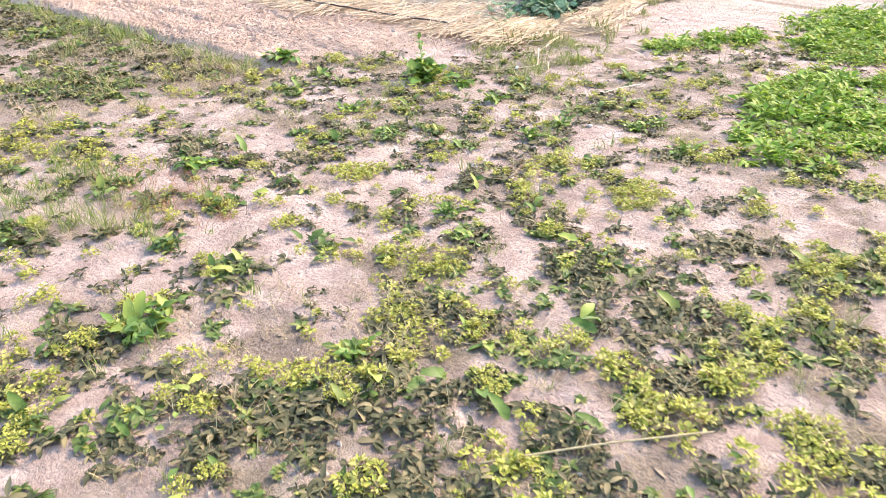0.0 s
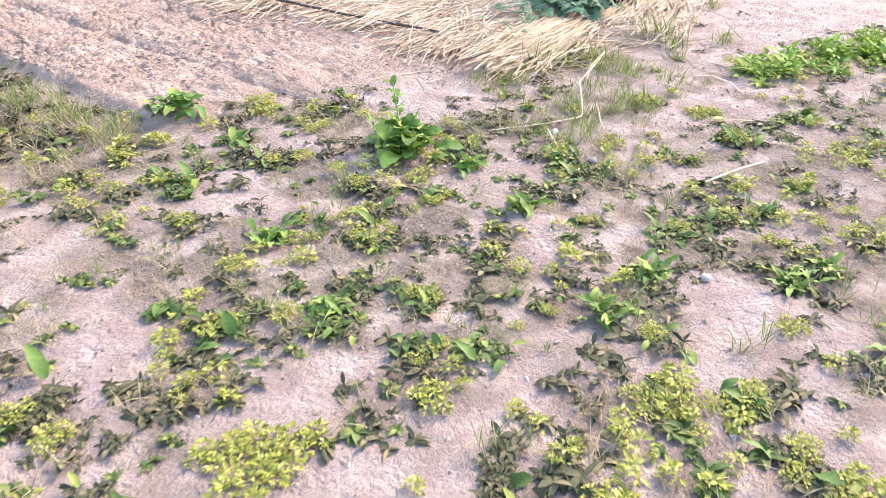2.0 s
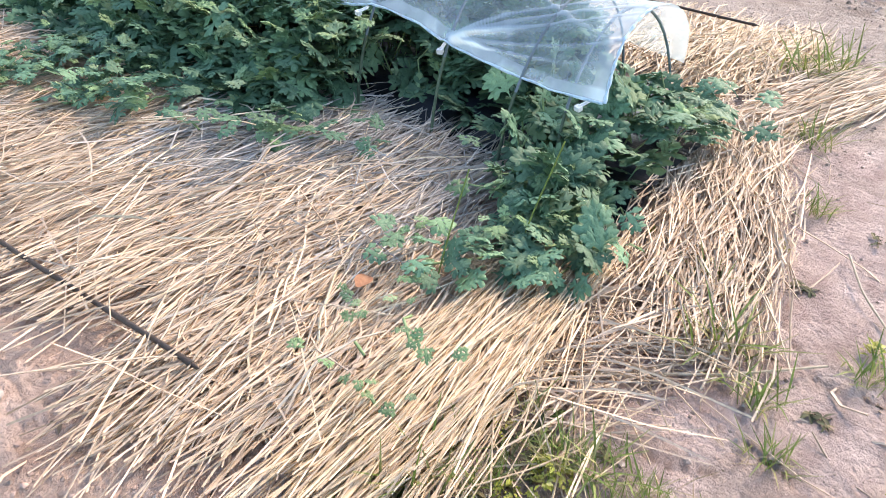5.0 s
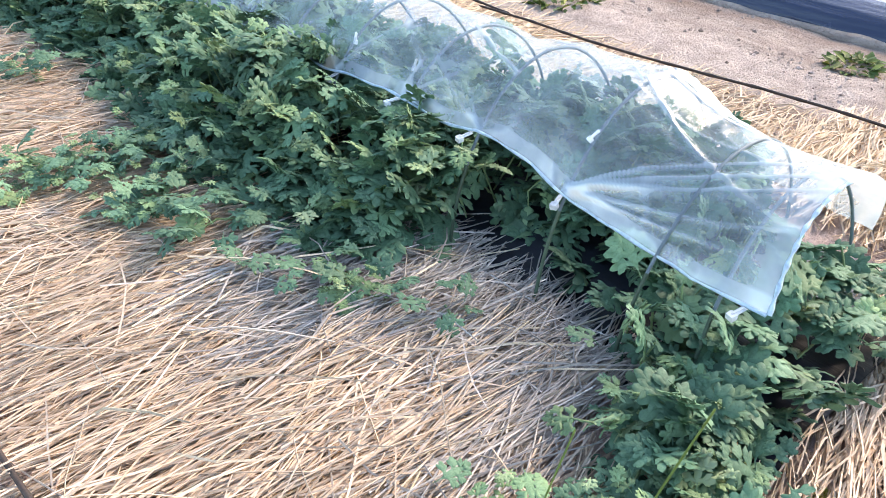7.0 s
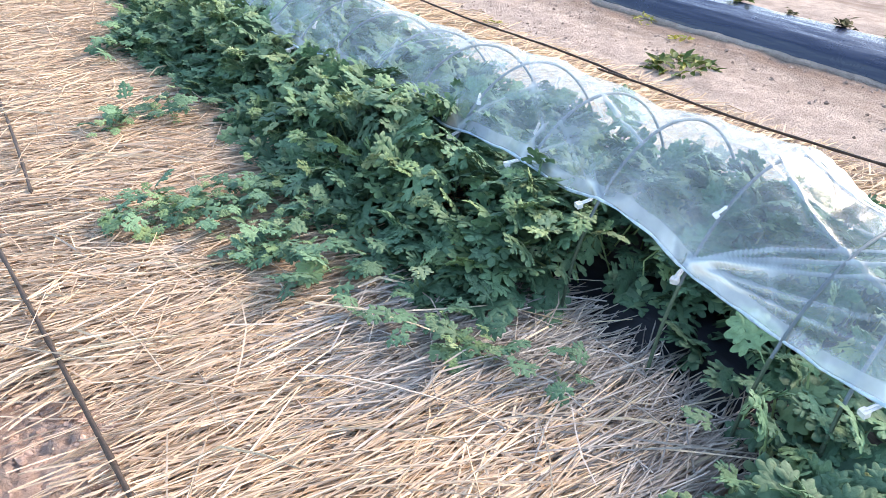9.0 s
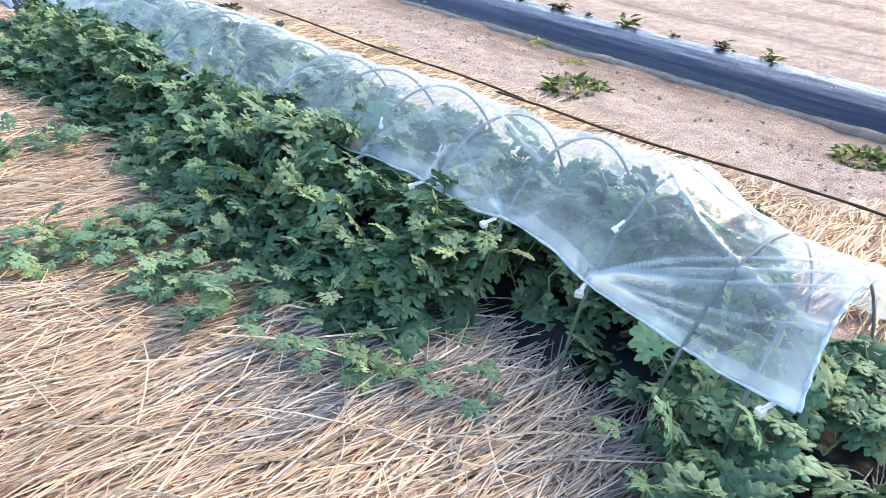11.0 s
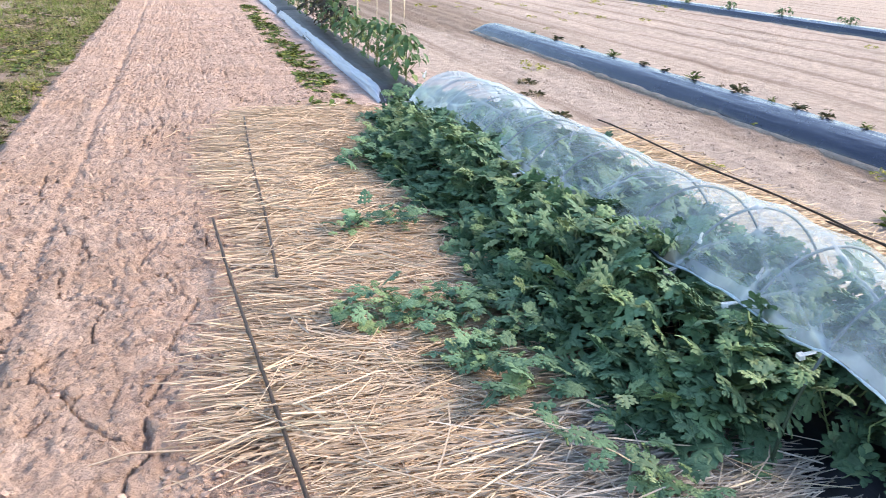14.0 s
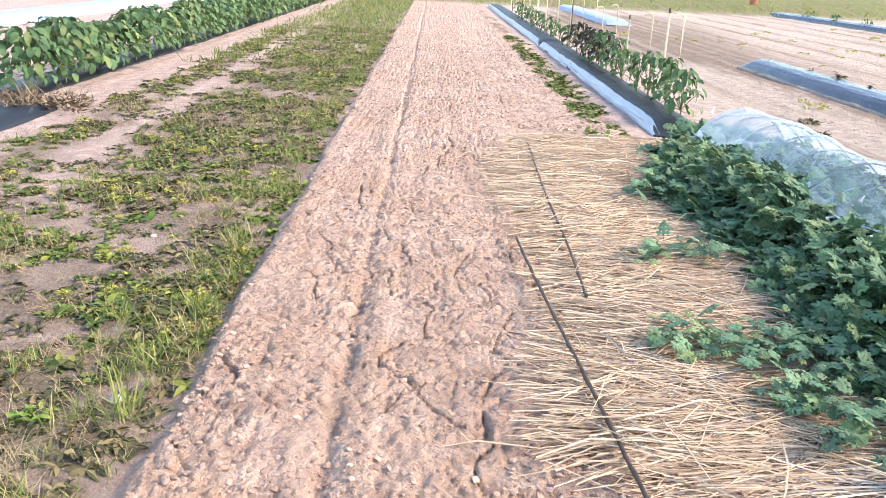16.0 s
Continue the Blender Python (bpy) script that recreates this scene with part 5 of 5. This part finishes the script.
def clump(kind, x, y, width, seed, group):
    """A weed of its own: a rosette of leaves, or a mat with single leaves and pale tips standing out."""
    r = np.random.default_rng(seed)
    base = thing("weed_clump", (x, y, gz(x, y)), WEED_LABEL[kind], "weed", group)
    s = width / 0.16
    if kind != "d":
        n = max(1, int(round(1.5 * s * s)))
        for k in range(n):
            d, a, q = (0 if n == 1 else 0.055 * s * math.sqrt((k + 0.3) / n)), 2.4 * k + seed, s if n == 1 else r.uniform(0.65, 0.95)
            px, py = d * math.cos(a), d * math.sin(a)
            tagged(share("foliage", FOLIAGE[kind][(seed + k) % 3], base, Matrix.LocRotScale((px, py, gz(x + px, y + py) - gz(x, y) + 0.002), Euler((0, 0, r.uniform(0, 6.28))), (q, q * r.uniform(0.75, 1.1), q))), kind="stuff")
    for k in range({"d": 34, "g": 8, "o": 4, "y": 0}[kind]):
        q = (s if kind == "d" else min(s, 1.3)) * r.uniform(0.6, 1.15)
        d = 0.024 * s if kind == "d" else 0.04 * s
        share("leaf", (ROS if kind == "d" else BROAD)[k % 4], base, Matrix.LocRotScale((r.normal(0, d), r.normal(0, d), 0.008), Euler((r.uniform(0.15, 1.1), r.normal(0, .25), 2.4 * k)), (q, q, q)))
    if kind in "go" and seed % 2:
        for k in range(2):
            q = min(s, 1.2) * r.uniform(0.35, 0.55)
            tagged(share("tip_growth", FOLIAGE["y"][k], base, Matrix.LocRotScale((r.normal(0, .04 * s), r.normal(0, .04 * s), 0.012), Euler((0, 0, r.uniform(0, 6.28))), (q, q, q))), kind="stuff")


# (kind, x, y, width): round the dock plant, at the field's edge, along the way in, and where the weeds are thickest
CLUMPS_DOCK = [
    ("d", -.60, 1.54, .27), ("y", -.37, 1.29, .16), ("g", -.61, 1.14, .18), ("o", -.62, .87, .20), ("g", -.94, .99, .20), ("y", -1.09, .81, .09),
    ("d", -.99, .50, .17), ("g", -.83, .25, .14), ("y", -1.17, .46, .09), ("g", -.48, .29, .13), ("d", -.25, .34, .16), ("o", -.58, .53, .18),
    ("o", -.68, .35, .16), ("g", .01, .14, .15), ("g", -.05, .01, .18), ("d", -.39, .03, .17), ("o", -.27, .10, .12), ("o", -.34, -.15, .11),
    ("o", -.70, -.03, .10), ("g", -.95, -.05, .15), ("g", -1.19, .05, .13), ("g", -1.36, .25, .19), ("g", -1.39, .43, .14), ("g", -1.11, -.16, .13),
    ("g", -1.03, -.27, .16), ("o", -.80, -.30, .09), ("d", -.71, -.42, .16), ("y", -.90, -.29, .05), ("d", -.48, -.43, .17), ("g", -.23, -.40, .14),
]
CLUMPS_EDGE = [
    ("o", -.09, -.44, .16), ("g", .04, -.56, .14), ("d", -.29, -.74, .15), ("d", -.17, -.79, .13), ("y", -.49, -.81, .10), ("o", -.74, -.60, .15),
    ("y", .72, -.06, .16), ("g", .58, -.27, .21), ("g", .28, -.22, .12), ("g", .88, -.40, .17), ("y", .15, -.43, .08), ("g", .29, -.56, .12),
    ("y", .23, .07, .13),
    ("g", 1.34, -.05, .20), ("d", -1.15, .10, .12), ("g", -.96, 1.10, .15), ("g", -2.31, .46, .18), ("g", -2.76, .38, .2),
]
CLUMPS_WAY = [
    ("d", -1.96, .43, .23), ("o", -1.79, .34, .21), ("y", -1.57, -.15, .30), ("y", -1.23, -.29, .12), ("o", -1.34, -.56, .17),
    ("y", -1.24, -.72, .12), ("y", -.93, -.67, .16), ("g", -.82, -.82, .14), ("o", -1.87, -.01, .16), ("y", -1.84, -.29, .11),
    ("y", -1.84, -.40, .07), ("g", -2.16, .01, .21), ("o", -1.74, -.58, .12), ("d", -1.62, -.66, .12), ("g", -2.13, -.53, .18),
    ("y", -2.09, -.31, .13), ("g", -2.48, -.14, .15), ("d", -1.76, -.86, .14), ("y", -1.84, -.71, .06), ("o", -1.43, -.88, .11),
    ("o", -1.39, -.99, .17), ("o", -.93, -.98, .22), ("y", -1.08, -1.20, .20), ("g", -1.07, -1.33, .12), ("d", -.43, -1.06, .20),
    ("o", -1.51, -1.02, .24),
]
CLUMPS_THICK = [
    ("d", -2.79, -.53, .26), ("g", -2.46, -.45, .17), ("d", -2.50, -1.06, .14), ("y", -2.31, -1.04, .26), ("o", -2.17, -1.25, .27),
    ("o", -2.40, -1.42, .27), ("y", -2.11, -1.65, .14), ("y", -1.98, -1.89, .15), ("o", -1.96, -1.49, .20), ("o", -1.72, -1.72, .26),
    ("o", -1.69, -1.23, .32), ("o", -1.26, -1.90, .30), ("y", -2.65, -1.04, .15), ("o", -2.90, -.90, .18), ("g", -3.04, -.86, .15),
    ("g", -3.21, -.70, .18), ("o", -2.42, -1.69, .26), ("y", -2.21, -1.79, .16), ("y", -2.08, -2.15, .22), ("o", -2.61, -1.21, .22),
    ("o", -2.31, -2.02, .15), ("o", -3.03, -1.15, .17), ("y", -2.82, -1.42, .14), ("o", -2.98, -.47, .19), ("y", -.97, -1.11, .30),
]
for n, rows in enumerate((CLUMPS_DOCK, CLUMPS_EDGE, CLUMPS_WAY, CLUMPS_THICK)):
    for k, (kd, x, y, w) in enumerate(rows):
        clump(kd, x, y, w, 500 + 50 * n + k, "weed clumps")
for k, (kd, x, y, s) in enumerate((("g", -.91, 5.20, 1.5), ("g", -.78, 5.28, 1.2), ("g", -1.34, 3.26, 1.0), ("g", -1.17, 3.38, 1.2), ("o", -1.27, 2.90, 1.1), ("d", -1.11, 2.55, .9), ("g", -1.48, 4.46, 1.2), ("g", -1.38, 3.88, 1.0), ("g", -.99, 6.5, 1.4), ("y", -1.59, 6.12, 1.5), ("g", -1.63, 3.93, 1.0), ("g", 1.55, 6.85, 1.6), ("g", 1.42, 7.05, 1.3))):
    clump(kd, x, y, 0.16 * s, 700 + k, "weed clumps beside the track")
for k, (x, y, s) in enumerate(((1.54, .50, 1.3), (1.43, .38, .9), (1.04, .53, 1.0), (1.66, .22, .9), (1.30, .30, .7), (2.75, .70, 1.1), (3.35, .95, 1.8), (3.5, .85, 1.5), (.80, .78, 1.1), (1.75, .62, .8), (2.3, .55, .8), (-.84, 2.56, 1.2), (-.88, 2.88, 1.2), (-.83, 3.30, 1.2), (-.85, 4.16, 1.2))):
    weed_plant("grass_clump", (x, y), tuft(40, 0.13, 0.05, 800 + k, 0.005, 0.9), GRASS, "thin green grass clump beside straw", "grass", "grass clumps", s)

# seed head, stones, dry stems
fl = thing("dandelion", (0.025, 0.19, gz(.025, .19)), "dandelion with a white seed head", "weed")
mesh_np("stalk", *tube([(0, 0, 0), (0.005, 0, 0.04), (0.01, 0, 0.075)], 0.002, 5), VINE, fl)
mesh_np("seed_head", turned(cv, 0, 0, 0, 0.011, (0.01, 0, 0.08)), cf, FLOWER, fl)
for k, (x, y, s) in enumerate(((0.05, 0.04, .022), (-.41, -.56, .018), (-.90, 2.66, .03), (-.14, 1.05, .025), (0.4, 1.5, .02), (-1.3, 4.2, .02))):
    st = mesh_np("stone", turned(lump[k], k, 0, 0, s), cf, STONE, None, True)
    st.location = (x, y, gz(x, y) + s * 0.25)
    tagged(st, "small pale stone lying in dry soil", "stone", "pale stones")


def dry_stem(points, label, radius=0.0028, material=STRAW_ONE):
    p = np.array([(x, y, gz(x, y) + h) for x, y, h in points])
    t = np.linspace(0, len(p) - 1, 6 * len(p))
    q = np.stack([np.interp(t, np.arange(len(p)), p[:, k]) for k in range(3)], 1)
    for _ in range(3):
        q[1:-1] = (q[:-2] + 2 * q[1:-1] + q[2:]) / 4
    p = q
    base = mesh_np("dry_stem", *tube(p - p[0], radius, 5), material)
    base.location = p[0]
    tagged(base, label, "dry stem", "dry stems on the soil")


dry_stem([(.03, .46, .012), (.20, .34, .02), (.34, .25, .03), (.42, .30, .03), (.62, .43, .05)], "bent dry stem lying on bare soil")
dry_stem([(.12, -.335, .015), (.24, -.39, .03), (.35, -.44, .035)], "pale broken stem lying among weeds", 0.004)
dry_stem([(-2.62, -1.59, .02), (-2.42, -1.77, .03), (-2.21, -1.95, .03)], "long pale stem lying among weeds", 0.0025, DRYGRASS)
dry_stem([(-.22, .66, .24), (-.05, .76, .18), (.12, .86, .05)], "arching dry grass stem over the dock plant", 0.002)
dry_stem([(1.41, 1.0, .03), (1.46, .985, .18), (1.53, .96, .36)], "tall thin grass stem leaning before melon leaves", 0.0022, GRASS)
dry_stem([(1.25, 1.10, .03), (1.30, 1.105, .15), (1.37, 1.11, .28)], "tall thin grass stem leaning before melon leaves", 0.002, GRASS)
dry_stem([(1.25, .70, .01), (1.45, .45, .02), (1.62, .30, .015)], "dry stem lying on cracked soil", 0.003)
dry_stem([(1.75, .15, .01), (1.95, .32, .02), (2.1, .40, .03)], "dry stem lying on cracked soil", 0.003)
dry_stem([(.40, 5.07, .02), (.60, 5.05, .03), (.78, 5.10, .05)], "stray straw stalk lying out over the track", 0.004)


# ---- beds of plastic sheet ----
def raised_bed(name, x0, y0, y1, profile, material, label, slack=0.012, step=0.08, flare=True):
    """A ridge under plastic. profile: (offset, height) across."""
    ys = np.arange(y0, y1, step)
    prof = np.array(profile, float)
    s = np.linspace(0, len(prof) - 1, 6 * len(prof))
    px, pz = np.interp(s, np.arange(len(prof)), prof[:, 0]), np.interp(s, np.arange(len(prof)), prof[:, 1])
    U, Y = np.meshgrid(np.arange(len(s)), ys)
    X = x0 + px[U] + 0.03 * (fbm(Y * 1.1, U * 0.1, 3, int(abs(x0) * 7)) - 0.5)
    end = sstep(0, 0.35, Y - y0) * sstep(0, 0.35, y1 - Y) if flare else 1
    Z = pz[U] * end + slack * (fbm(Y * 5, U * 0.5, 3, int(abs(x0) * 5)) - 0.5) + np.where((U == 0) | (U == len(s) - 1), -0.05, 0.012)
    i = np.arange(U.size).reshape(U.shape)
    q = np.stack([i[:-1, :-1], i[:-1, 1:], i[1:, 1:], i[1:, :-1]], -1).reshape(-1, 4)
    ob = mesh_np(name, np.stack([X, Y, Z], -1).reshape(-1, 3), q, material)
    return tagged(ob, label, "plastic bed", "plastic covered beds")


main_bed = raised_bed("mulch_bed", 4.88, -6.0, 13.2, ((0, 0), (0.04, 0.065), (0.11, 0.115), (0.22, 0.145), (0.36, 0.150), (0.48, 0.115), (0.56, 0.05), (0.60, 0)), BLUE, "long low bed under dark blue-black plastic sheet")
for side, hx in ((-1, 4.87), (1, 5.50)):
    hy = np.arange(-6.0, 13.1, 0.05)
    hp = np.stack([hx + 0.02 * (fbm(hy * 2, hy * 0, 3, 150 + side) - 0.5), hy, -0.020 + 0.022 * fbm(hy * 3.1, hy * 0, 3, 152 + side)], 1)
    mesh_np("soil_hem", *tube(hp, 0.034, 7, 0.55 + 0.8 * fbm(hy * 5, hy * 0, 3, 154 + side)), SOIL, main_bed, True, "ragged soil heaped over the sheet's edge")
raised_bed("mulch_bed", 2.00, 7.20, 15.5, ((0, 0), (0.04, 0.06), (0.12, 0.09), (0.25, 0.10), (0.38, 0.09), (0.46, 0.05), (0.50, 0)), BLACK, "bed under glossy black plastic with pepper plants")
raised_bed("mulch_bed", 2.02, 15.3, 30.0, ((0, 0), (0.04, 0.06), (0.12, 0.09), (0.25, 0.10), (0.38, 0.09), (0.46, 0.05), (0.50, 0)), BLACK, "bed under glossy black plastic with staked plants", 0.012, 0.2)
# strips added on the beds' left slope to paint the sky's reflection
for y0, y1 in ((7.25, 15.4), (15.5, 30.0)):
    raised_bed("sheen_strip", 1.97, y0, y1, ((0.03, 0), (0.045, 0.045), (0.07, 0.075), (0.09, 0.088)), SKY_SHEEN, "added pale strip along the pepper bed, sky reflection put in as colour", 0.035, 0.06)
raised_bed("mulch_bed", 12.85, -2, 32.0, ((0, 0), (0.05, 0.10), (0.2, 0.14), (0.6, 0.13), (0.75, 0)), BLUE, "distant bed under dark plastic sheet", 0.012, 0.25)
raised_bed("mulch_bed", 4.6, 22.0, 31.0, ((0, 0), (0.05, 0.10), (0.2, 0.14), (0.6, 0.13), (0.75, 0)), PALE, "distant bed under pale plastic sheet", 0.012, 0.25)
raised_bed("mulch_bed", -8.3, 9.0, 34.0, ((0, 0), (0.08, 0.14), (0.25, 0.18), (0.7, 0.17), (0.85, 0)), PALE, "bed under pale blue plastic sheet beyond the leafy row", 0.012, 0.25)
raised_bed("mulch_bed", -4.05, 5.5, 7.55, ((0, 0), (0.1, 0.06), (0.4, 0.08), (0.75, 0.06), (0.85, 0)), BLACK, "torn end of black plastic sheet on soil")


# ---- leafy crop rows ----
def leafy(name, loc, height, width, leaves, leaf_set, mat_stem, label, group, seed, parts, joined_mat):
    """An upright plant: a stem with branches and broad hanging leaves."""
    r = np.random.default_rng(seed)
    x, y = loc
    z0 = gz(x, y)
    base = thing(name, (x, y, z0), label, "plant", group)
    stems = [tube([(0, 0, -0.02), (0.01, 0, height * 0.5), (0, 0.01, height * 0.85)], 0.008, 5, (1, .8, .5))]
    spots = []
    for k in range(leaves):
        a, h = r.uniform(0, 6.28), height * (0.25 + 0.78 * r.random() ** 0.65)
        d = width * (0.35 + 0.65 * r.random()) * math.sin(math.pi * min(1, 0.25 + 0.62 * h / height))
        spots.append(((d * math.cos(a), d * math.sin(a), h), a))
    for k in range(0, leaves, 6):
        (px, py, pz), a = spots[k]
        stems.append(tube([(0, 0, height * 0.3), (px * .6, py * .6, pz * .85), (px, py, pz)], 0.004, 4, (1, .8, .5)))
    if parts:
        for n, piece in enumerate(stems):
            mesh_np("branch" if n else "stem", *piece, mat_stem, base)
    else:
        tagged(mesh_np("stem_mass", *join(stems), mat_stem, base), kind="stuff")
    sets = []
    for k, (p, a) in enumerate(spots):
        s = r.uniform(0.6, 1.15)
        e = Euler((r.normal(-0.25, .35), r.normal(0, .3), a - math.pi / 2 + r.normal(0, .5)))
        if parts:
            share("leaf", leaf_set[k % len(leaf_set)][0], base, Matrix.LocRotScale(p, e, (s, s, s)))
        else:
            sets.append((k % len(leaf_set), np.array(Matrix.LocRotScale(p, e, (s, s, s)))[:3]))
    if sets:
        js = [spread(leaf_set[q][1], leaf_set[q][2], [m for c, m in sets if c == q]) for q in range(len(leaf_set)) if any(c == q for c, m in sets)]
        tagged(mesh_np("foliage", *join(js), joined_mat, base), kind="stuff")
    return base


def leaf_kit(length, width, material, seeds, wave=0.15):
    kit = []
    for k in range(seeds):
        v, f = blade(length, width, 6, 0.25, 0.7 + 0.35 * k, 0.1, 0.75, wave)
        ob = mesh_np("leaf", v, f, material)
        kit.append((ob.data, v, f))
        bpy.data.objects.remove(ob)
    return kit


EGG = leaf_kit(0.135, 0.072, EGGLEAF, 4, 0.45)
PEP = leaf_kit(0.105, 0.050, EGGLEAF, 4)
for k in range(34):
    y = 8.1 + 0.68 * k
    leafy("eggplant", (-3.75 + 0.05 * math.sin(k * 2.1), y), 0.60 + 0.06 * math.sin(k * 1.7), 0.45, 190 if k < 3 else 180, EGG, STEM, "broad-leaved green eggplant in a dense row", "eggplants in the row", 900 + k, k < 3, EGGLEAF_J)
raised_bed("mulch_bed", -4.25, 7.7, 31.5, ((0, 0), (0.1, 0.04), (0.3, 0.05), (0.5, 0.04), (0.6, 0)), BLACK, "low bed under black plastic below the eggplants", 0.01, 0.2)
ground_cover("withered_plants", [bushy(60, 0.16, 0.10, 0.05, 71), tuft(30, 0.2, 0.12, 72, 0.008, 1.2)], scatter(60, (-4.4, -3.1), (7.1, 7.9), lambda x, y: x * 0 + 0.9, 21, (0.7, 1.2)), LITTER, "heap of withered brown plants at the row end")

for k in range(8):
    y = (7.75, 8.3, 8.9, 9.5, 10.1, 10.7, 11.3, 12.0)[k]
    leafy("pepper_plant", (2.36 + 0.05 * math.sin(k * 3), y), 0.52 + 0.05 * math.sin(k * 1.3), 0.20, 80 if k < 3 else 52, PEP, STEM, "green pepper plant with drooping leaves on plastic bed", "pepper plants", 950 + k, k < 3, EGGLEAF_J)
for k in range(5):
    leafy("dark_plant", (2.40 + 0.05 * math.sin(k * 3), 11.3 + 0.55 * k), 0.55, 0.25, 60, PEP, BROWNPOST, "dark withered purple-brown plant beside stakes", "dark plants", 970 + k, False, PURPLE)
for k in range(9):
    leafy("pepper_plant", (2.40, 14.4 + 1.1 * k), 0.45, 0.2, 40, PEP, STEM, "small green plant tied to a stake", "staked plants", 985 + k, False, EGGLEAF_J)


def hooked_stake(loc, height, turn, label, material=STAKE, hook=True):
    x, y = loc
    base = thing("garden_stake", (x, y, gz(x, y)), label, "stake", "garden stakes")
    pts = [(0, 0, -0.1), (0.005, 0, height * 0.5), (0, 0, height)]
    if hook:
        c, s = math.cos(turn), math.sin(turn)
        for a in (30, 60, 90, 115):
            q = radians(a)
            pts.append((c * 0.05 * (1 - math.cos(q)), s * 0.05 * (1 - math.cos(q)), height + 0.05 * math.sin(q)))
        pts.append((c * 0.10, s * 0.10, height + 0.03))
    mesh_np("pipe", *tube(pts, 0.011, 8), material, base)
    if not hook:
        mesh_np("cap", *tube([(0, 0, height - 0.02), (0, 0, height + 0.03)], 0.014, 8, (1, .8)), BROWNPOST, base, True, "dark cap")
    return base


for k, (x, y, h, hk) in enumerate(((2.62, 8.85, .90, 1), (2.52, 9.05, .96, 0), (2.50, 9.6, .86, 1), (2.48, 10.6, .80, 0), (2.62, 11.9, .86, 1), (2.48, 12.2, .82, 1), (2.66, 13.6, 1.0, 1), (2.50, 13.9, 1.0, 1))):
    hooked_stake((x, y), h, 3.3, "cream coloured pipe stake with hooked top" if hk else "cream pipe stake with dark cap", STAKE, bool(hk))
for k in range(16):
    hooked_stake((2.44 + 0.12 * (k % 2), 14.6 + 0.8 * k), 1.05, 3.3, "straight cream stake in the staked row" if k % 5 else "dark wooden stake in the staked row", STAKE if k % 5 else BROWNPOST, False)

# seedlings along the dark bed
seed_shape = [join([rosette(12, 0.085, 0.04, 0.9, 40 + k, 5), bushy(16, 0.06, 0.09, 0.045, 50 + k)]) for k in range(3)]
for k, y in enumerate((3.0, 3.34, 3.73, 4.13, 4.5, 4.76, 5.18, 5.6, 5.93, 6.27, 6.73, 7.0, 7.45, 7.96, 8.4, 9.1, 9.9, 10.7, 11.5)):
    base = thing("seedling", (5.27, y, 0.15), "small green seedling planted through dark plastic", "seedling", "seedlings along the bed")
    s = 0.75 + 0.3 * math.sin(k * 2.7)
    mesh_np("leaves", turned(seed_shape[k % 3][0], k * 1.3, 0, 0, s), seed_shape[k % 3][1], WEED_D if k % 3 else WEED, base)
weed_plant("weed_clump", (4.10, 3.55), bushy(140, 0.20, 0.06, 0.05, 88), WEED, "low green weed on bare soil beside straw", "weed", "weed clumps", 0.9)
weed_plant("weed_clump", (4.45, 2.0), bushy(120, 0.16, 0.06, 0.05, 89), WEED, "low green weed on bare soil", "weed", "weed clumps", 0.8)
for k, y in enumerate((6.6, 7.6, 8.2)):
    weed_plant("weed_clump", (3.4 + 0.2 * k, y), bushy(60, 0.12, 0.04, 0.04, 190 + k), WEED_D, "low dull weed on bare soil", "weed", "weed clumps", 0.8)

# dark tilled strip and far post
for k in range(10):
    leafy("far_crop_plant", (13.2, 12 + 1.9 * k), 0.3, 0.25, 30, PEP, STEM, "small crop plant on a distant bed", "far crop plants", 1100 + k, False, EGGLEAF_J)
post = thing("boundary_post", (13.0, 33.8, 0.1), "red-brown boundary post at the field's end", "post")
bm = bmesh.new()
bmesh.ops.create_cone(bm, cap_ends=True, segments=12, radius1=0.16, radius2=0.15, depth=1.2)
bmesh.ops.translate(bm, vec=(0, 0, 0.6), verts=bm.verts)
bmesh.ops.bevel(bm, geom=[e for e in bm.edges if e.calc_face_angle(0) > 1], offset=0.02, segments=1, affect="EDGES")
me = bpy.data.meshes.new("shaft")
bm.to_mesh(me)
bm.free()
me.materials.append(RUST)
share("shaft", me, post, Matrix())
